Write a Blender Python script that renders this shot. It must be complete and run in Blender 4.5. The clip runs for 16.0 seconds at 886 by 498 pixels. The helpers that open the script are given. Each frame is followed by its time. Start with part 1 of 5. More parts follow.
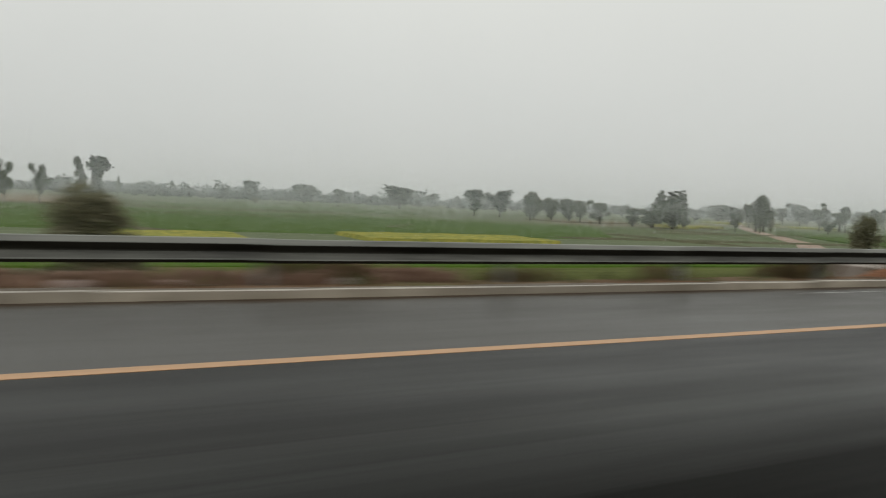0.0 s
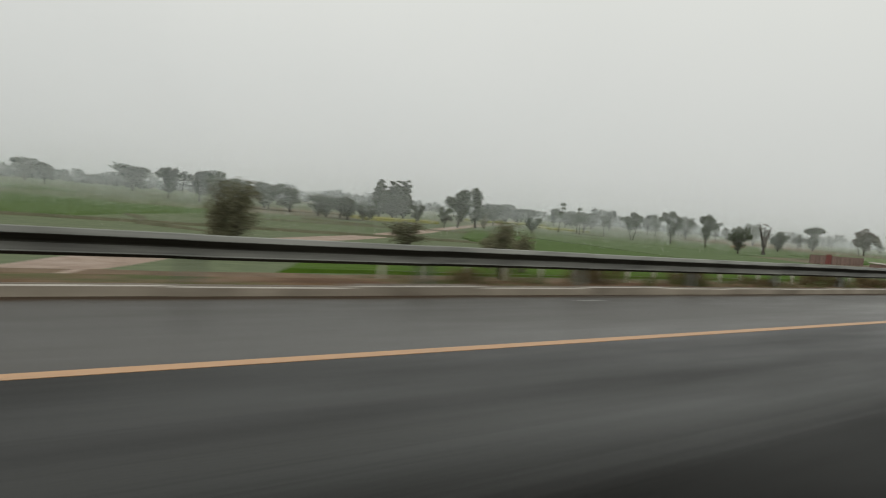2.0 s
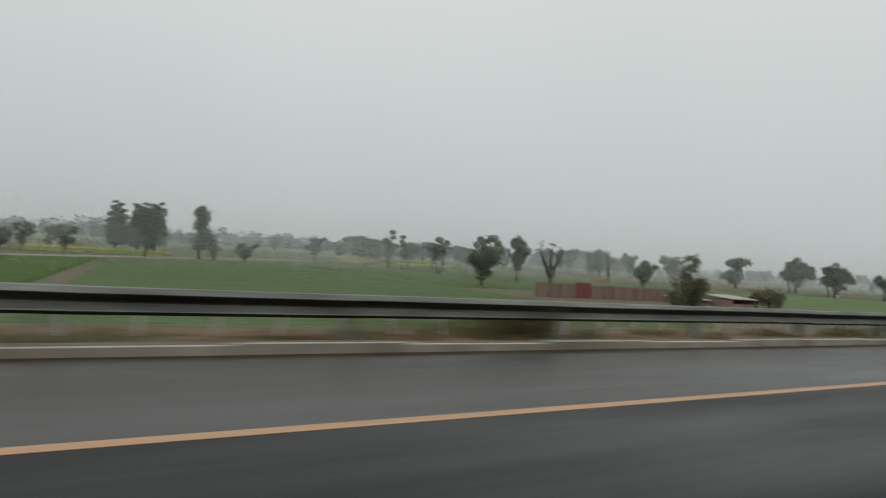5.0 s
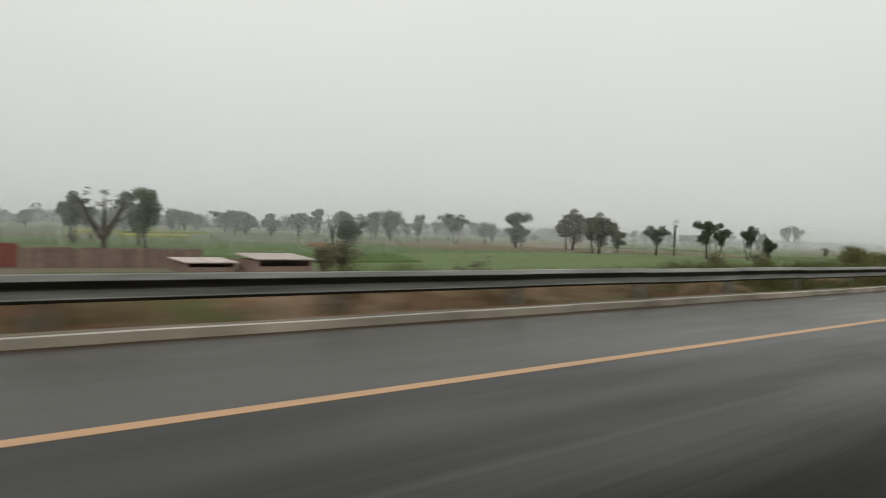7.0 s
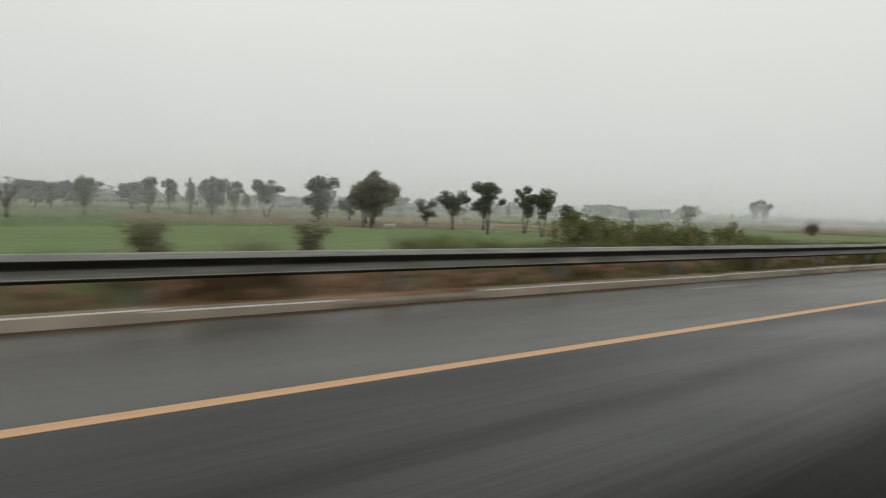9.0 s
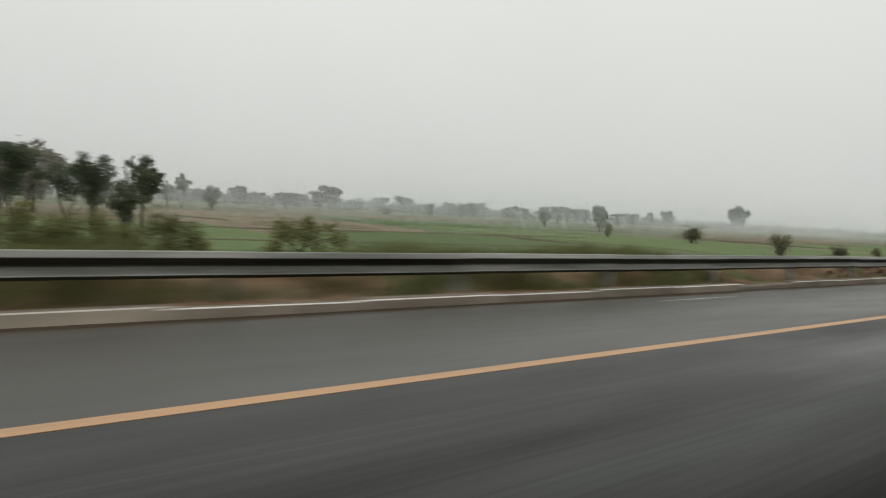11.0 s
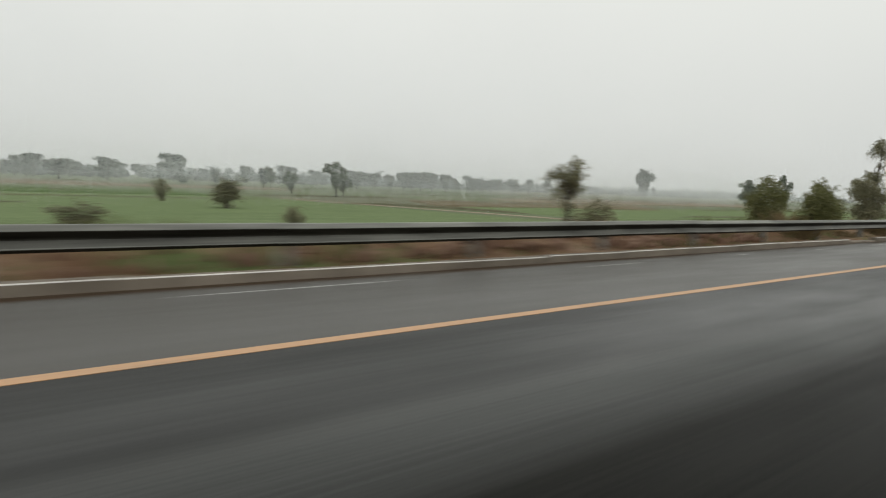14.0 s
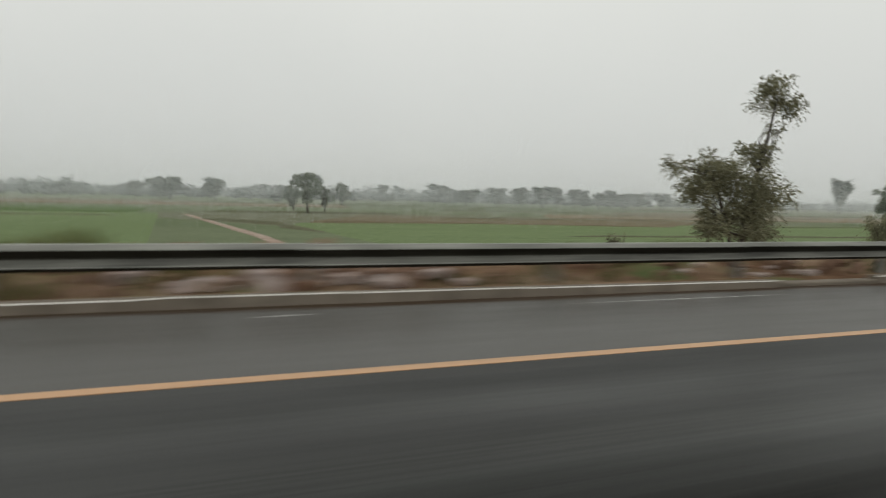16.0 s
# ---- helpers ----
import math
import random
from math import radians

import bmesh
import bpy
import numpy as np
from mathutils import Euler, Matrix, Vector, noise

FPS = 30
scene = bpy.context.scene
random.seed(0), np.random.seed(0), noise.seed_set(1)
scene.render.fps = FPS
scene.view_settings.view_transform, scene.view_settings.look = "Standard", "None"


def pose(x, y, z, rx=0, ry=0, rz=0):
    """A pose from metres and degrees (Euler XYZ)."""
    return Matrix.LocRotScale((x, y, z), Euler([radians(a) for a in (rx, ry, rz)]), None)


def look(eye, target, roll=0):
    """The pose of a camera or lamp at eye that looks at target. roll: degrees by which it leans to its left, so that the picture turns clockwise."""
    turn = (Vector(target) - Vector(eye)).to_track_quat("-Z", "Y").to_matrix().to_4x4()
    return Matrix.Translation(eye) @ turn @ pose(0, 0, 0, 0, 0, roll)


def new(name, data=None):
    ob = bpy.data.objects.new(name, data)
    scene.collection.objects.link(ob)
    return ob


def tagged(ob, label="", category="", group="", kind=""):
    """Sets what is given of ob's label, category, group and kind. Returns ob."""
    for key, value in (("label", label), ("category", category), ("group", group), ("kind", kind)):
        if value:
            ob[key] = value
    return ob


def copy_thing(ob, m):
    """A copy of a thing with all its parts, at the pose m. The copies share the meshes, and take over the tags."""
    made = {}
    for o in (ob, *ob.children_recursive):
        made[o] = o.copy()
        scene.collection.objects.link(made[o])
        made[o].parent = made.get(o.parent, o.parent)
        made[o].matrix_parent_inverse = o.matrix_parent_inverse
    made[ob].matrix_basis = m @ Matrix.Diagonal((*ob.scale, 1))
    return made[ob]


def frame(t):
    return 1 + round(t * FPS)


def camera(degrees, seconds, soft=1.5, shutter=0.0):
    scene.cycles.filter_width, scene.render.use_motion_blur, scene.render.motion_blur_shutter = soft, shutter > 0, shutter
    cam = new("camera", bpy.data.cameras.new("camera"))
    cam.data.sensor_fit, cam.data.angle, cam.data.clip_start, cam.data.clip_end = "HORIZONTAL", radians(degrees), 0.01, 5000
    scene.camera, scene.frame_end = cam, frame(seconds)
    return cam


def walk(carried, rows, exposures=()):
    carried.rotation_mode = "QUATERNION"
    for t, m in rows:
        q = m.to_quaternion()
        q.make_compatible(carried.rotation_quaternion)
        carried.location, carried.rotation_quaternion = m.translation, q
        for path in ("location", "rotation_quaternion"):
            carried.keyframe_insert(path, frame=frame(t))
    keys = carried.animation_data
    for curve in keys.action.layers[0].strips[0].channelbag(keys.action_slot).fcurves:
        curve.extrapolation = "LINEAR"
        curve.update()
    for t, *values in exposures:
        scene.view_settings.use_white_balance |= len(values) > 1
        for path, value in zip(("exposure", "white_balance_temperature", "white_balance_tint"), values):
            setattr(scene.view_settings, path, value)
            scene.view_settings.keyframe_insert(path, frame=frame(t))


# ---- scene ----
# The camera looks out of the near side of a car that drives along +x at 30 m/s.
cam = camera(64.95, 16.0, soft=1.1, shutter=0.5)
PATH = [
    (0.0, pose(0.00, -0.525, 1.323, 86.27, -2.52, -25.82)),
    (0.5, pose(15.00, -0.567, 1.348, 85.79, -2.00, -26.15)),
    (1.0, pose(30.00, -0.429, 1.333, 85.64, -2.13, -28.25)),
    (1.5, pose(45.00, -0.229, 1.328, 87.46, -5.19, -34.49)),
    (2.0, pose(60.00, -0.255, 1.346, 86.80, -5.08, -36.88)),
    (2.5, pose(75.00, -0.175, 1.337, 86.96, -3.84, -32.87)),
    (3.0, pose(90.00, 0.046, 1.322, 84.51, -2.01, -23.00)),
    (3.5, pose(105.00, 0.093, 1.329, 84.98, -3.02, -21.38)),
    (4.0, pose(120.00, 0.027, 1.360, 86.47, -3.71, -24.31)),
    (4.5, pose(135.00, 0.032, 1.360, 89.57, -4.53, -30.45)),
    (5.0, pose(150.00, 0.048, 1.376, 90.61, -4.14, -32.86)),
    (5.2, pose(156.00, 0.043, 1.370, 89.78, -3.07, -33.70)),
    (7.3, pose(219.00, 0.177, 1.367, 88.26, -2.48, -39.90)),
    (7.5, pose(225.00, 0.198, 1.364, 87.35, -2.90, -39.99)),
    (8.0, pose(240.00, 0.243, 1.383, 87.06, -3.56, -39.67)),
    (8.5, pose(255.00, 0.373, 1.339, 86.04, -3.34, -38.96)),
    (9.0, pose(270.00, 0.377, 1.383, 86.76, -1.98, -39.45)),
    (9.2, pose(276.00, 0.409, 1.380, 86.74, -1.63, -39.67)),
    (11.3, pose(339.00, 0.480, 1.383, 86.89, -3.38, -38.46)),
    (11.5, pose(345.00, 0.434, 1.373, 86.01, -3.43, -38.95)),
    (12.0, pose(360.00, 0.385, 1.367, 86.31, -2.82, -38.93)),
    (12.5, pose(375.00, 0.278, 1.356, 86.72, -2.60, -39.32)),
    (13.0, pose(390.00, 0.152, 1.361, 86.80, -3.00, -39.77)),
    (13.5, pose(405.00, 0.161, 1.338, 86.22, -2.95, -40.32)),
    (14.0, pose(420.00, -0.115, 1.361, 84.87, -2.16, -40.58)),
    (14.5, pose(435.00, -0.129, 1.369, 87.79, -3.60, -40.16)),
    (15.0, pose(450.00, -0.131, 1.353, 88.14, -4.18, -38.17)),
    (15.5, pose(465.00, -0.074, 1.318, 86.06, -5.13, -31.60)),
    (16.0, pose(480.00, -0.218, 1.368, 85.93, -1.37, -22.93)),
]
walk(cam, PATH, [(0.0, -0.06, 6500, 10), (1.5, -0.08, 6500, 10), (2.4, 0.02, 6500, 10), (3.0, 0.17, 6500, 10), (3.5, 0.09, 6500, 10), (4.0, -0.03, 6500, 10), (4.6, -0.04, 6500, 10), (5.0, -0.22, 6200, 10), (5.2, -0.24, 6480, 10), (6.8, 0.00, 6500, 10), (7.5, 0.02, 6500, 10), (9.0, 0.04, 6500, 10), (11.5, 0.04, 6500, 10), (12.0, 0.10, 6500, 10), (12.5, 0.05, 6500, 10), (13.2, 0.10, 6500, 10), (14.0, 0.14, 6500, 10), (14.5, 0.02, 6500, 10), (15.0, 0.04, 6500, 10), (15.5, 0.10, 6500, 10), (16.0, -0.02, 6500, 10)])

# ---- world: low overcast, rain haze ----
world = bpy.data.worlds.new("overcast")
scene.world = world
world.use_nodes = True
wn, wl = world.node_tree.nodes, world.node_tree.links
wn.clear()
w_out = wn.new("ShaderNodeOutputWorld")
w_bg = wn.new("ShaderNodeBackground")
w_mix = wn.new("ShaderNodeMixRGB")
w_sky = wn.new("ShaderNodeTexSky")
w_sky.sky_type, w_sky.sun_disc = "NISHITA", False
w_sky.sun_elevation, w_sky.sun_rotation = radians(48), radians(200)
w_ramp = wn.new("ShaderNodeValToRGB")
w_sep = wn.new("ShaderNodeSeparateXYZ")
w_co = wn.new("ShaderNodeTexCoord")
w_noise = wn.new("ShaderNodeTexNoise")
w_noise.inputs["Scale"].default_value = 2.2
w_noise.inputs["Detail"].default_value = 3
w_add = wn.new("ShaderNodeMath")
w_add.operation = "MULTIPLY_ADD"
w_add.inputs[1].default_value = 0.12
wl.new(w_co.outputs["Generated"], w_sep.inputs[0])
wl.new(w_co.outputs["Generated"], w_noise.inputs["Vector"])
wl.new(w_noise.outputs["Fac"], w_add.inputs[0])
wl.new(w_sep.outputs["Z"], w_add.inputs[2])
wl.new(w_add.outputs[0], w_ramp.inputs[0])
els = w_ramp.color_ramp.elements
els[0].position, els[0].color = 0.05, (0.535, 0.55, 0.535, 1)
els[1].position, els[1].color = 0.45, (0.800, 0.811, 0.760, 1)
e = els.new(0.16)
e.color = (0.618, 0.629, 0.598, 1)
w_mix.inputs[0].default_value = 0.004
wl.new(w_ramp.outputs[0], w_mix.inputs[1])
wl.new(w_sky.outputs[0], w_mix.inputs[2])
wl.new(w_mix.outputs[0], w_bg.inputs[0])
w_bg.inputs[1].default_value = 1.0
wl.new(w_bg.outputs[0], w_out.inputs[0])

sun = new("sun", bpy.data.lights.new("sun", "SUN"))
sun.data.energy, sun.data.angle, sun.data.color = 0.5, radians(60), (1.0, 0.98, 0.95)
sun.matrix_world = look((0, -40, 60), (0, 0, 0))


# ---- materials ----
def material(name, rough=0.9, metal=0.0, spec=0.3):
    m = bpy.data.materials.new(name)
    m.use_nodes = True
    b = m.node_tree.nodes["Principled BSDF"]
    b.inputs["Roughness"].default_value = rough
    b.inputs["Metallic"].default_value = metal
    b.inputs["Specular IOR Level"].default_value = spec
    return m, m.node_tree.nodes, m.node_tree.links, b


def position(n, l, scale=(1, 1, 1)):
    c, mp = n.new("ShaderNodeNewGeometry"), n.new("ShaderNodeMapping")
    mp.inputs["Scale"].default_value = scale
    l.new(c.outputs["Position"], mp.inputs[0])
    return mp.outputs[0]


def tex_noise(n, l, vec, scale, detail=4, rough=0.6):
    t = n.new("ShaderNodeTexNoise")
    t.inputs["Scale"].default_value = scale
    t.inputs["Detail"].default_value = detail
    t.inputs["Roughness"].default_value = rough
    l.new(vec, t.inputs["Vector"])
    return t.outputs["Fac"]


def ramp(n, l, fac, stops):
    r = n.new("ShaderNodeValToRGB")
    e = r.color_ramp.elements
    while len(e) < len(stops):
        e.new(0.5)
    for el, (p, c) in zip(e, stops):
        el.position, el.color = p, (*c, 1)
    l.new(fac, r.inputs[0])
    return r.outputs[0]


def blend(n, l, fac, a, b, mode="MIX"):
    m = n.new("ShaderNodeMixRGB")
    m.blend_type = mode
    for s, v in zip(m.inputs, (fac, a, b)):
        if isinstance(v, (int, float)):
            s.default_value = v
        elif isinstance(v, tuple):
            s.default_value = (*v, 1)
        else:
            l.new(v, s)
    return m.outputs[0]


def bump(n, l, b, height, strength, distance):
    k = n.new("ShaderNodeBump")
    k.inputs["Strength"].default_value = strength
    k.inputs["Distance"].default_value = distance
    l.new(height, k.inputs["Height"])
    l.new(k.outputs[0], b.inputs["Normal"])


def leaf_material(name, dark, light, rough=0.5):
    m, n, l, b = material(name, rough, 0, 0.25)
    g = n.new("ShaderNodeNewGeometry")
    o = n.new("ShaderNodeObjectInfo")
    c = ramp(n, l, g.outputs["Random Per Island"], [(0.0, dark), (1.0, light)])
    v = n.new("ShaderNodeMapRange")
    v.inputs["To Min"].default_value, v.inputs["To Max"].default_value = 0.82, 1.15
    l.new(o.outputs["Random"], v.inputs[0])
    c = blend(n, l, 1.0, c, v.outputs[0], "MULTIPLY")
    l.new(c, b.inputs["Base Color"])
    t = n.new("ShaderNodeBsdfTranslucent")
    l.new(c, t.inputs[0])
    s = n.new("ShaderNodeMixShader")
    s.inputs[0].default_value = 0.45
    l.new(b.outputs[0], s.inputs[1])
    l.new(t.outputs[0], s.inputs[2])
    l.new(s.outputs[0], n["Material Output"].inputs[0])
    return m


def make_asphalt():
    """Wet asphalt: a paler shoulder, polished wheel tracks and a driven lane that is darkest at its near side."""
    m, n, l, b = material("wet_asphalt", 0.4, 0, 0.42)
    p = position(n, l)
    fine = tex_noise(n, l, p, 60, 3)
    long = tex_noise(n, l, position(n, l, (0.03, 3.0, 1)), 1.0, 6, 0.65)
    thin = tex_noise(n, l, position(n, l, (0.05, 16.0, 1)), 1.0, 4, 0.7)
    patch = tex_noise(n, l, position(n, l, (0.12, 0.5, 1)), 1.0, 4)
    xyz = n.new("ShaderNodeSeparateXYZ")
    l.new(p, xyz.inputs[0])
    wander = n.new("ShaderNodeMath")
    wander.operation = "MULTIPLY_ADD"
    wander.inputs[1].default_value = 0.9
    l.new(long, wander.inputs[0])
    l.new(xyz.outputs[1], wander.inputs[2])
    across = n.new("ShaderNodeMapRange")
    across.inputs["From Min"].default_value, across.inputs["From Max"].default_value = 0.35, 10.35
    l.new(wander.outputs[0], across.inputs[0])
    tone = ramp(n, l, across.outputs[0], [(0.0, (0.006, 0.0062, 0.005)), (0.20, (0.007, 0.007, 0.0056)), (0.29, (0.022, 0.024, 0.0225)), (0.325, (0.027, 0.028, 0.0265)),
                                          (0.355, (0.010, 0.0105, 0.0102)), (0.39, (0.023, 0.024, 0.0235)), (0.425, (0.021, 0.022, 0.0215)), (0.465, (0.011, 0.0115, 0.0112)), (0.495, (0.012, 0.0125, 0.0122))])
    lengthwise = n.new("ShaderNodeMapRange")
    lengthwise.inputs["From Min"].default_value, lengthwise.inputs["From Max"].default_value = -100.0, 600.0
    l.new(xyz.outputs[0], lengthwise.inputs[0])
    # lane tone, set stretch by stretch along the road
    along_tone = ramp(n, l, lengthwise.outputs[0], [(0.14, (0.54, 0.54, 0.52)), (0.25, (0.66, 0.66, 0.64)), (0.28, (0.98, 0.98, 0.98)), (0.30, (0.94, 0.94, 0.94)), (0.33, (0.74, 0.74, 0.72)), (0.365, (0.55, 0.56, 0.57)), (0.40, (0.60, 0.60, 0.60)), (0.46, (1.0, 1.0, 1.0)), (0.74, (1.0, 1.0, 1.0)), (0.80, (0.72, 0.72, 0.70))])
    tone = blend(n, l, 1.0, tone, along_tone, "MULTIPLY")
    shoulder = n.new("ShaderNodeMapRange")
    shoulder.inputs["From Min"].default_value, shoulder.inputs["From Max"].default_value = 4.99, 5.05
    l.new(xyz.outputs[1], shoulder.inputs[0])
    pale = ramp(n, l, patch, [(0.3, (0.056, 0.054, 0.049)), (0.7, (0.078, 0.075, 0.069))])
    base = blend(n, l, shoulder.outputs[0], tone, pale)
    base = blend(n, l, 1.0, base, ramp(n, l, fine, [(0.3, (0.65, 0.65, 0.65)), (0.7, (1.35, 1.35, 1.35))]), "MULTIPLY")
    streak = blend(n, l, shoulder.outputs[0], ramp(n, l, thin, [(0.34, (0.5, 0.5, 0.5)), (0.5, (1.0, 1.0, 1.0)), (0.7, (1.45, 1.45, 1.45))]), ramp(n, l, thin, [(0.34, (0.93, 0.93, 0.93)), (0.7, (1.06, 1.06, 1.06))]))
    base = blend(n, l, 1.0, base, streak, "MULTIPLY")
    silt_at = n.new("ShaderNodeMath")
    silt_at.operation = "MULTIPLY_ADD"
    silt_at.inputs[1].default_value = 0.9
    l.new(tex_noise(n, l, position(n, l, (0.25, 2, 1)), 1.0, 5, 0.7), silt_at.inputs[0])
    l.new(xyz.outputs[1], silt_at.inputs[2])
    silt = n.new("ShaderNodeMapRange")
    silt.inputs["From Min"].default_value, silt.inputs["From Max"].default_value = 8.52, 8.78
    l.new(silt_at.outputs[0], silt.inputs[0])
    base = blend(n, l, silt.outputs[0], base, (0.050, 0.034, 0.022))
    l.new(base, b.inputs["Base Color"])
    sheen = ramp(n, l, across.outputs[0], [(0.0, (0.03, 0.03, 0.03)), (0.20, (0.045, 0.045, 0.045)), (0.30, (0.29, 0.29, 0.29)), (0.345, (0.22, 0.22, 0.22)), (0.40, (0.31, 0.31, 0.31)), (0.47, (0.26, 0.28, 0.28)), (0.60, (0.40, 0.40, 0.40))])
    sheen = blend(n, l, blend(n, l, shoulder.outputs[0], (0.6, 0.6, 0.6), (0.0, 0.0, 0.0)), sheen, blend(n, l, 1.0, sheen, along_tone, "MULTIPLY"))
    sheen = blend(n, l, silt.outputs[0], sheen, (0.05, 0.05, 0.05))
    l.new(sheen, b.inputs["Specular IOR Level"])
    r = n.new("ShaderNodeMapRange")
    r.inputs["From Min"].default_value, r.inputs["From Max"].default_value = 0.35, 0.65
    r.inputs["To Min"].default_value, r.inputs["To Max"].default_value = 0.28, 0.46
    l.new(patch, r.inputs[0])
    l.new(r.outputs[0], b.inputs["Roughness"])
    b.inputs["IOR"].default_value = 1.33
    bump(n, l, b, fine, 0.25, 0.004)
    return m


def make_paint(name, colour, worn):
    m, n, l, b = material(name, 0.5, 0, 0.4)
    w = tex_noise(n, l, position(n, l, (0.35, 4, 1)), 1.5, 6, 0.7)
    f = tex_noise(n, l, position(n, l), 40, 3)
    c = ramp(n, l, w, [(0.25, worn), (0.5, colour)])
    c = blend(n, l, 0.25, c, ramp(n, l, f, [(0.3, worn), (0.7, colour)]))
    l.new(c, b.inputs["Base Color"])
    return m


def make_concrete(name, dark, light, scale=3.0):
    m, n, l, b = material(name, 0.8, 0, 0.3)
    p = position(n, l)
    c = ramp(n, l, tex_noise(n, l, p, scale, 6, 0.65), [(0.3, dark), (0.7, light)])
    o = n.new("ShaderNodeObjectInfo")
    v = n.new("ShaderNodeMapRange")
    v.inputs["To Min"].default_value, v.inputs["To Max"].default_value = 0.82, 1.12
    l.new(o.outputs["Random"], v.inputs[0])
    l.new(blend(n, l, 1.0, c, v.outputs[0], "MULTIPLY"), b.inputs["Base Color"])
    bump(n, l, b, tex_noise(n, l, p, 30, 4), 0.4, 0.01)
    return m


def make_soil(name, stops, scale, grass=None):
    m, n, l, b = material(name, 0.9, 0, 0.2)
    p = position(n, l)
    big = tex_noise(n, l, p, scale, 6, 0.65)
    fine = tex_noise(n, l, p, 6.0, 6, 0.7)
    c = ramp(n, l, big, stops)
    c = blend(n, l, 0.6, c, ramp(n, l, fine, [(0.3, (0.55, 0.55, 0.55)), (0.7, (1.25, 1.25, 1.25))]), "MULTIPLY")
    if grass:
        f = ramp(n, l, tex_noise(n, l, p, 0.35, 5, 0.7), [(0.45, (0, 0, 0)), (0.58, (1, 1, 1))])
        c = blend(n, l, f, c, grass)
    l.new(c, b.inputs["Base Color"])
    bump(n, l, b, fine, 0.6, 0.08)
    return m


def make_land():
    """Soil and weeds by the road, field parcels further out."""
    m, n, l, b = material("farm_land", 0.95, 0, 0.1)
    p = position(n, l)
    cell = n.new("ShaderNodeTexVoronoi")
    cell.inputs["Scale"].default_value = 1.0
    l.new(position(n, l, (0.0085, 0.016, 0)), cell.inputs["Vector"])
    s = n.new("ShaderNodeSeparateColor")
    l.new(cell.outputs["Color"], s.inputs[0])
    parcel = ramp(n, l, s.outputs[0], [(0.0, (0.118, 0.146, 0.080)), (0.3, (0.134, 0.160, 0.094)), (0.55, (0.146, 0.152, 0.104)),
                                       (0.72, (0.114, 0.140, 0.076)), (0.86, (0.168, 0.150, 0.108))])
    parcel.node.color_ramp.interpolation = "CONSTANT"
    tuft = tex_noise(n, l, p, 0.9, 6, 0.7)
    rows = tex_noise(n, l, position(n, l, (0.06, 0.9, 1)), 1.0, 4, 0.7)
    parcel = blend(n, l, 0.7, parcel, ramp(n, l, rows, [(0.3, (0.75, 0.75, 0.72)), (0.7, (1.2, 1.2, 1.2))]), "MULTIPLY")
    parcel = blend(n, l, 0.6, parcel, ramp(n, l, tuft, [(0.3, (0.7, 0.72, 0.7)), (0.7, (1.25, 1.22, 1.2))]), "MULTIPLY")
    soil = ramp(n, l, tex_noise(n, l, p, 0.5, 7, 0.7), [(0.32, (0.075, 0.035, 0.019)), (0.5, (0.152, 0.093, 0.055)), (0.68, (0.27, 0.195, 0.136))])
    soil = blend(n, l, 0.7, soil, ramp(n, l, tex_noise(n, l, p, 5.0, 5, 0.7), [(0.3, (0.55, 0.55, 0.55)), (0.7, (1.3, 1.3, 1.3))]), "MULTIPLY")
    weed = ramp(n, l, tex_noise(n, l, position(n, l, (1, 1, 1)), 0.28, 6, 0.75), [(0.50, (0, 0, 0)), (0.60, (1, 1, 1))])
    soil = blend(n, l, weed, soil, (0.085, 0.105, 0.040))
    sy = n.new("ShaderNodeSeparateXYZ")
    l.new(p, sy.inputs[0])
    edge = n.new("ShaderNodeMath")
    edge.operation = "MULTIPLY_ADD"
    edge.inputs[1].default_value = 7.0
    l.new(tex_noise(n, l, p, 0.12, 4), edge.inputs[0])
    away = n.new("ShaderNodeMath")
    away.operation = "ABSOLUTE"
    l.new(sy.outputs[1], away.inputs[0])
    l.new(away.outputs[0], edge.inputs[2])
    f = n.new("ShaderNodeMapRange")
    f.inputs["From Min"].default_value, f.inputs["From Max"].default_value = 37.0, 39.5
    l.new(edge.outputs[0], f.inputs[0])
    l.new(blend(n, l, f.outputs[0], soil, parcel), b.inputs["Base Color"])
    bump(n, l, b, tuft, 0.5, 0.25)
    return m


def make_crop(name, stops, direction=(0.05, 1.2, 1)):
    m, n, l, b = material(name, 0.95, 0, 0.1)
    p = position(n, l)
    c = ramp(n, l, tex_noise(n, l, p, 1.3, 6, 0.75), stops)
    c = blend(n, l, 0.6, c, ramp(n, l, tex_noise(n, l, position(n, l, direction), 1.0, 4, 0.7), [(0.3, (0.7, 0.7, 0.7)), (0.7, (1.25, 1.25, 1.25))]), "MULTIPLY")
    l.new(c, b.inputs["Base Color"])
    bump(n, l, b, tex_noise(n, l, p, 3, 5, 0.7), 0.6, 0.15)
    return m


def make_galvanised(name, dark, light, metal, spec=0.4):
    m, n, l, b = material(name, 0.55, metal, spec)
    p = position(n, l)
    c = ramp(n, l, tex_noise(n, l, position(n, l, (0.8, 4, 6)), 1.0, 6, 0.7), [(0.35, dark), (0.65, light)])
    o = n.new("ShaderNodeObjectInfo")
    v = n.new("ShaderNodeMapRange")
    v.inputs["To Min"].default_value, v.inputs["To Max"].default_value = 0.8, 1.15
    l.new(o.outputs["Random"], v.inputs[0])
    l.new(blend(n, l, 1.0, c, v.outputs[0], "MULTIPLY"), b.inputs["Base Color"])
    r = n.new("ShaderNodeMapRange")
    r.inputs["To Min"].default_value, r.inputs["To Max"].default_value = 0.42, 0.65
    l.new(tex_noise(n, l, p, 7, 4), r.inputs[0])
    l.new(r.outputs[0], b.inputs["Roughness"])
    return m


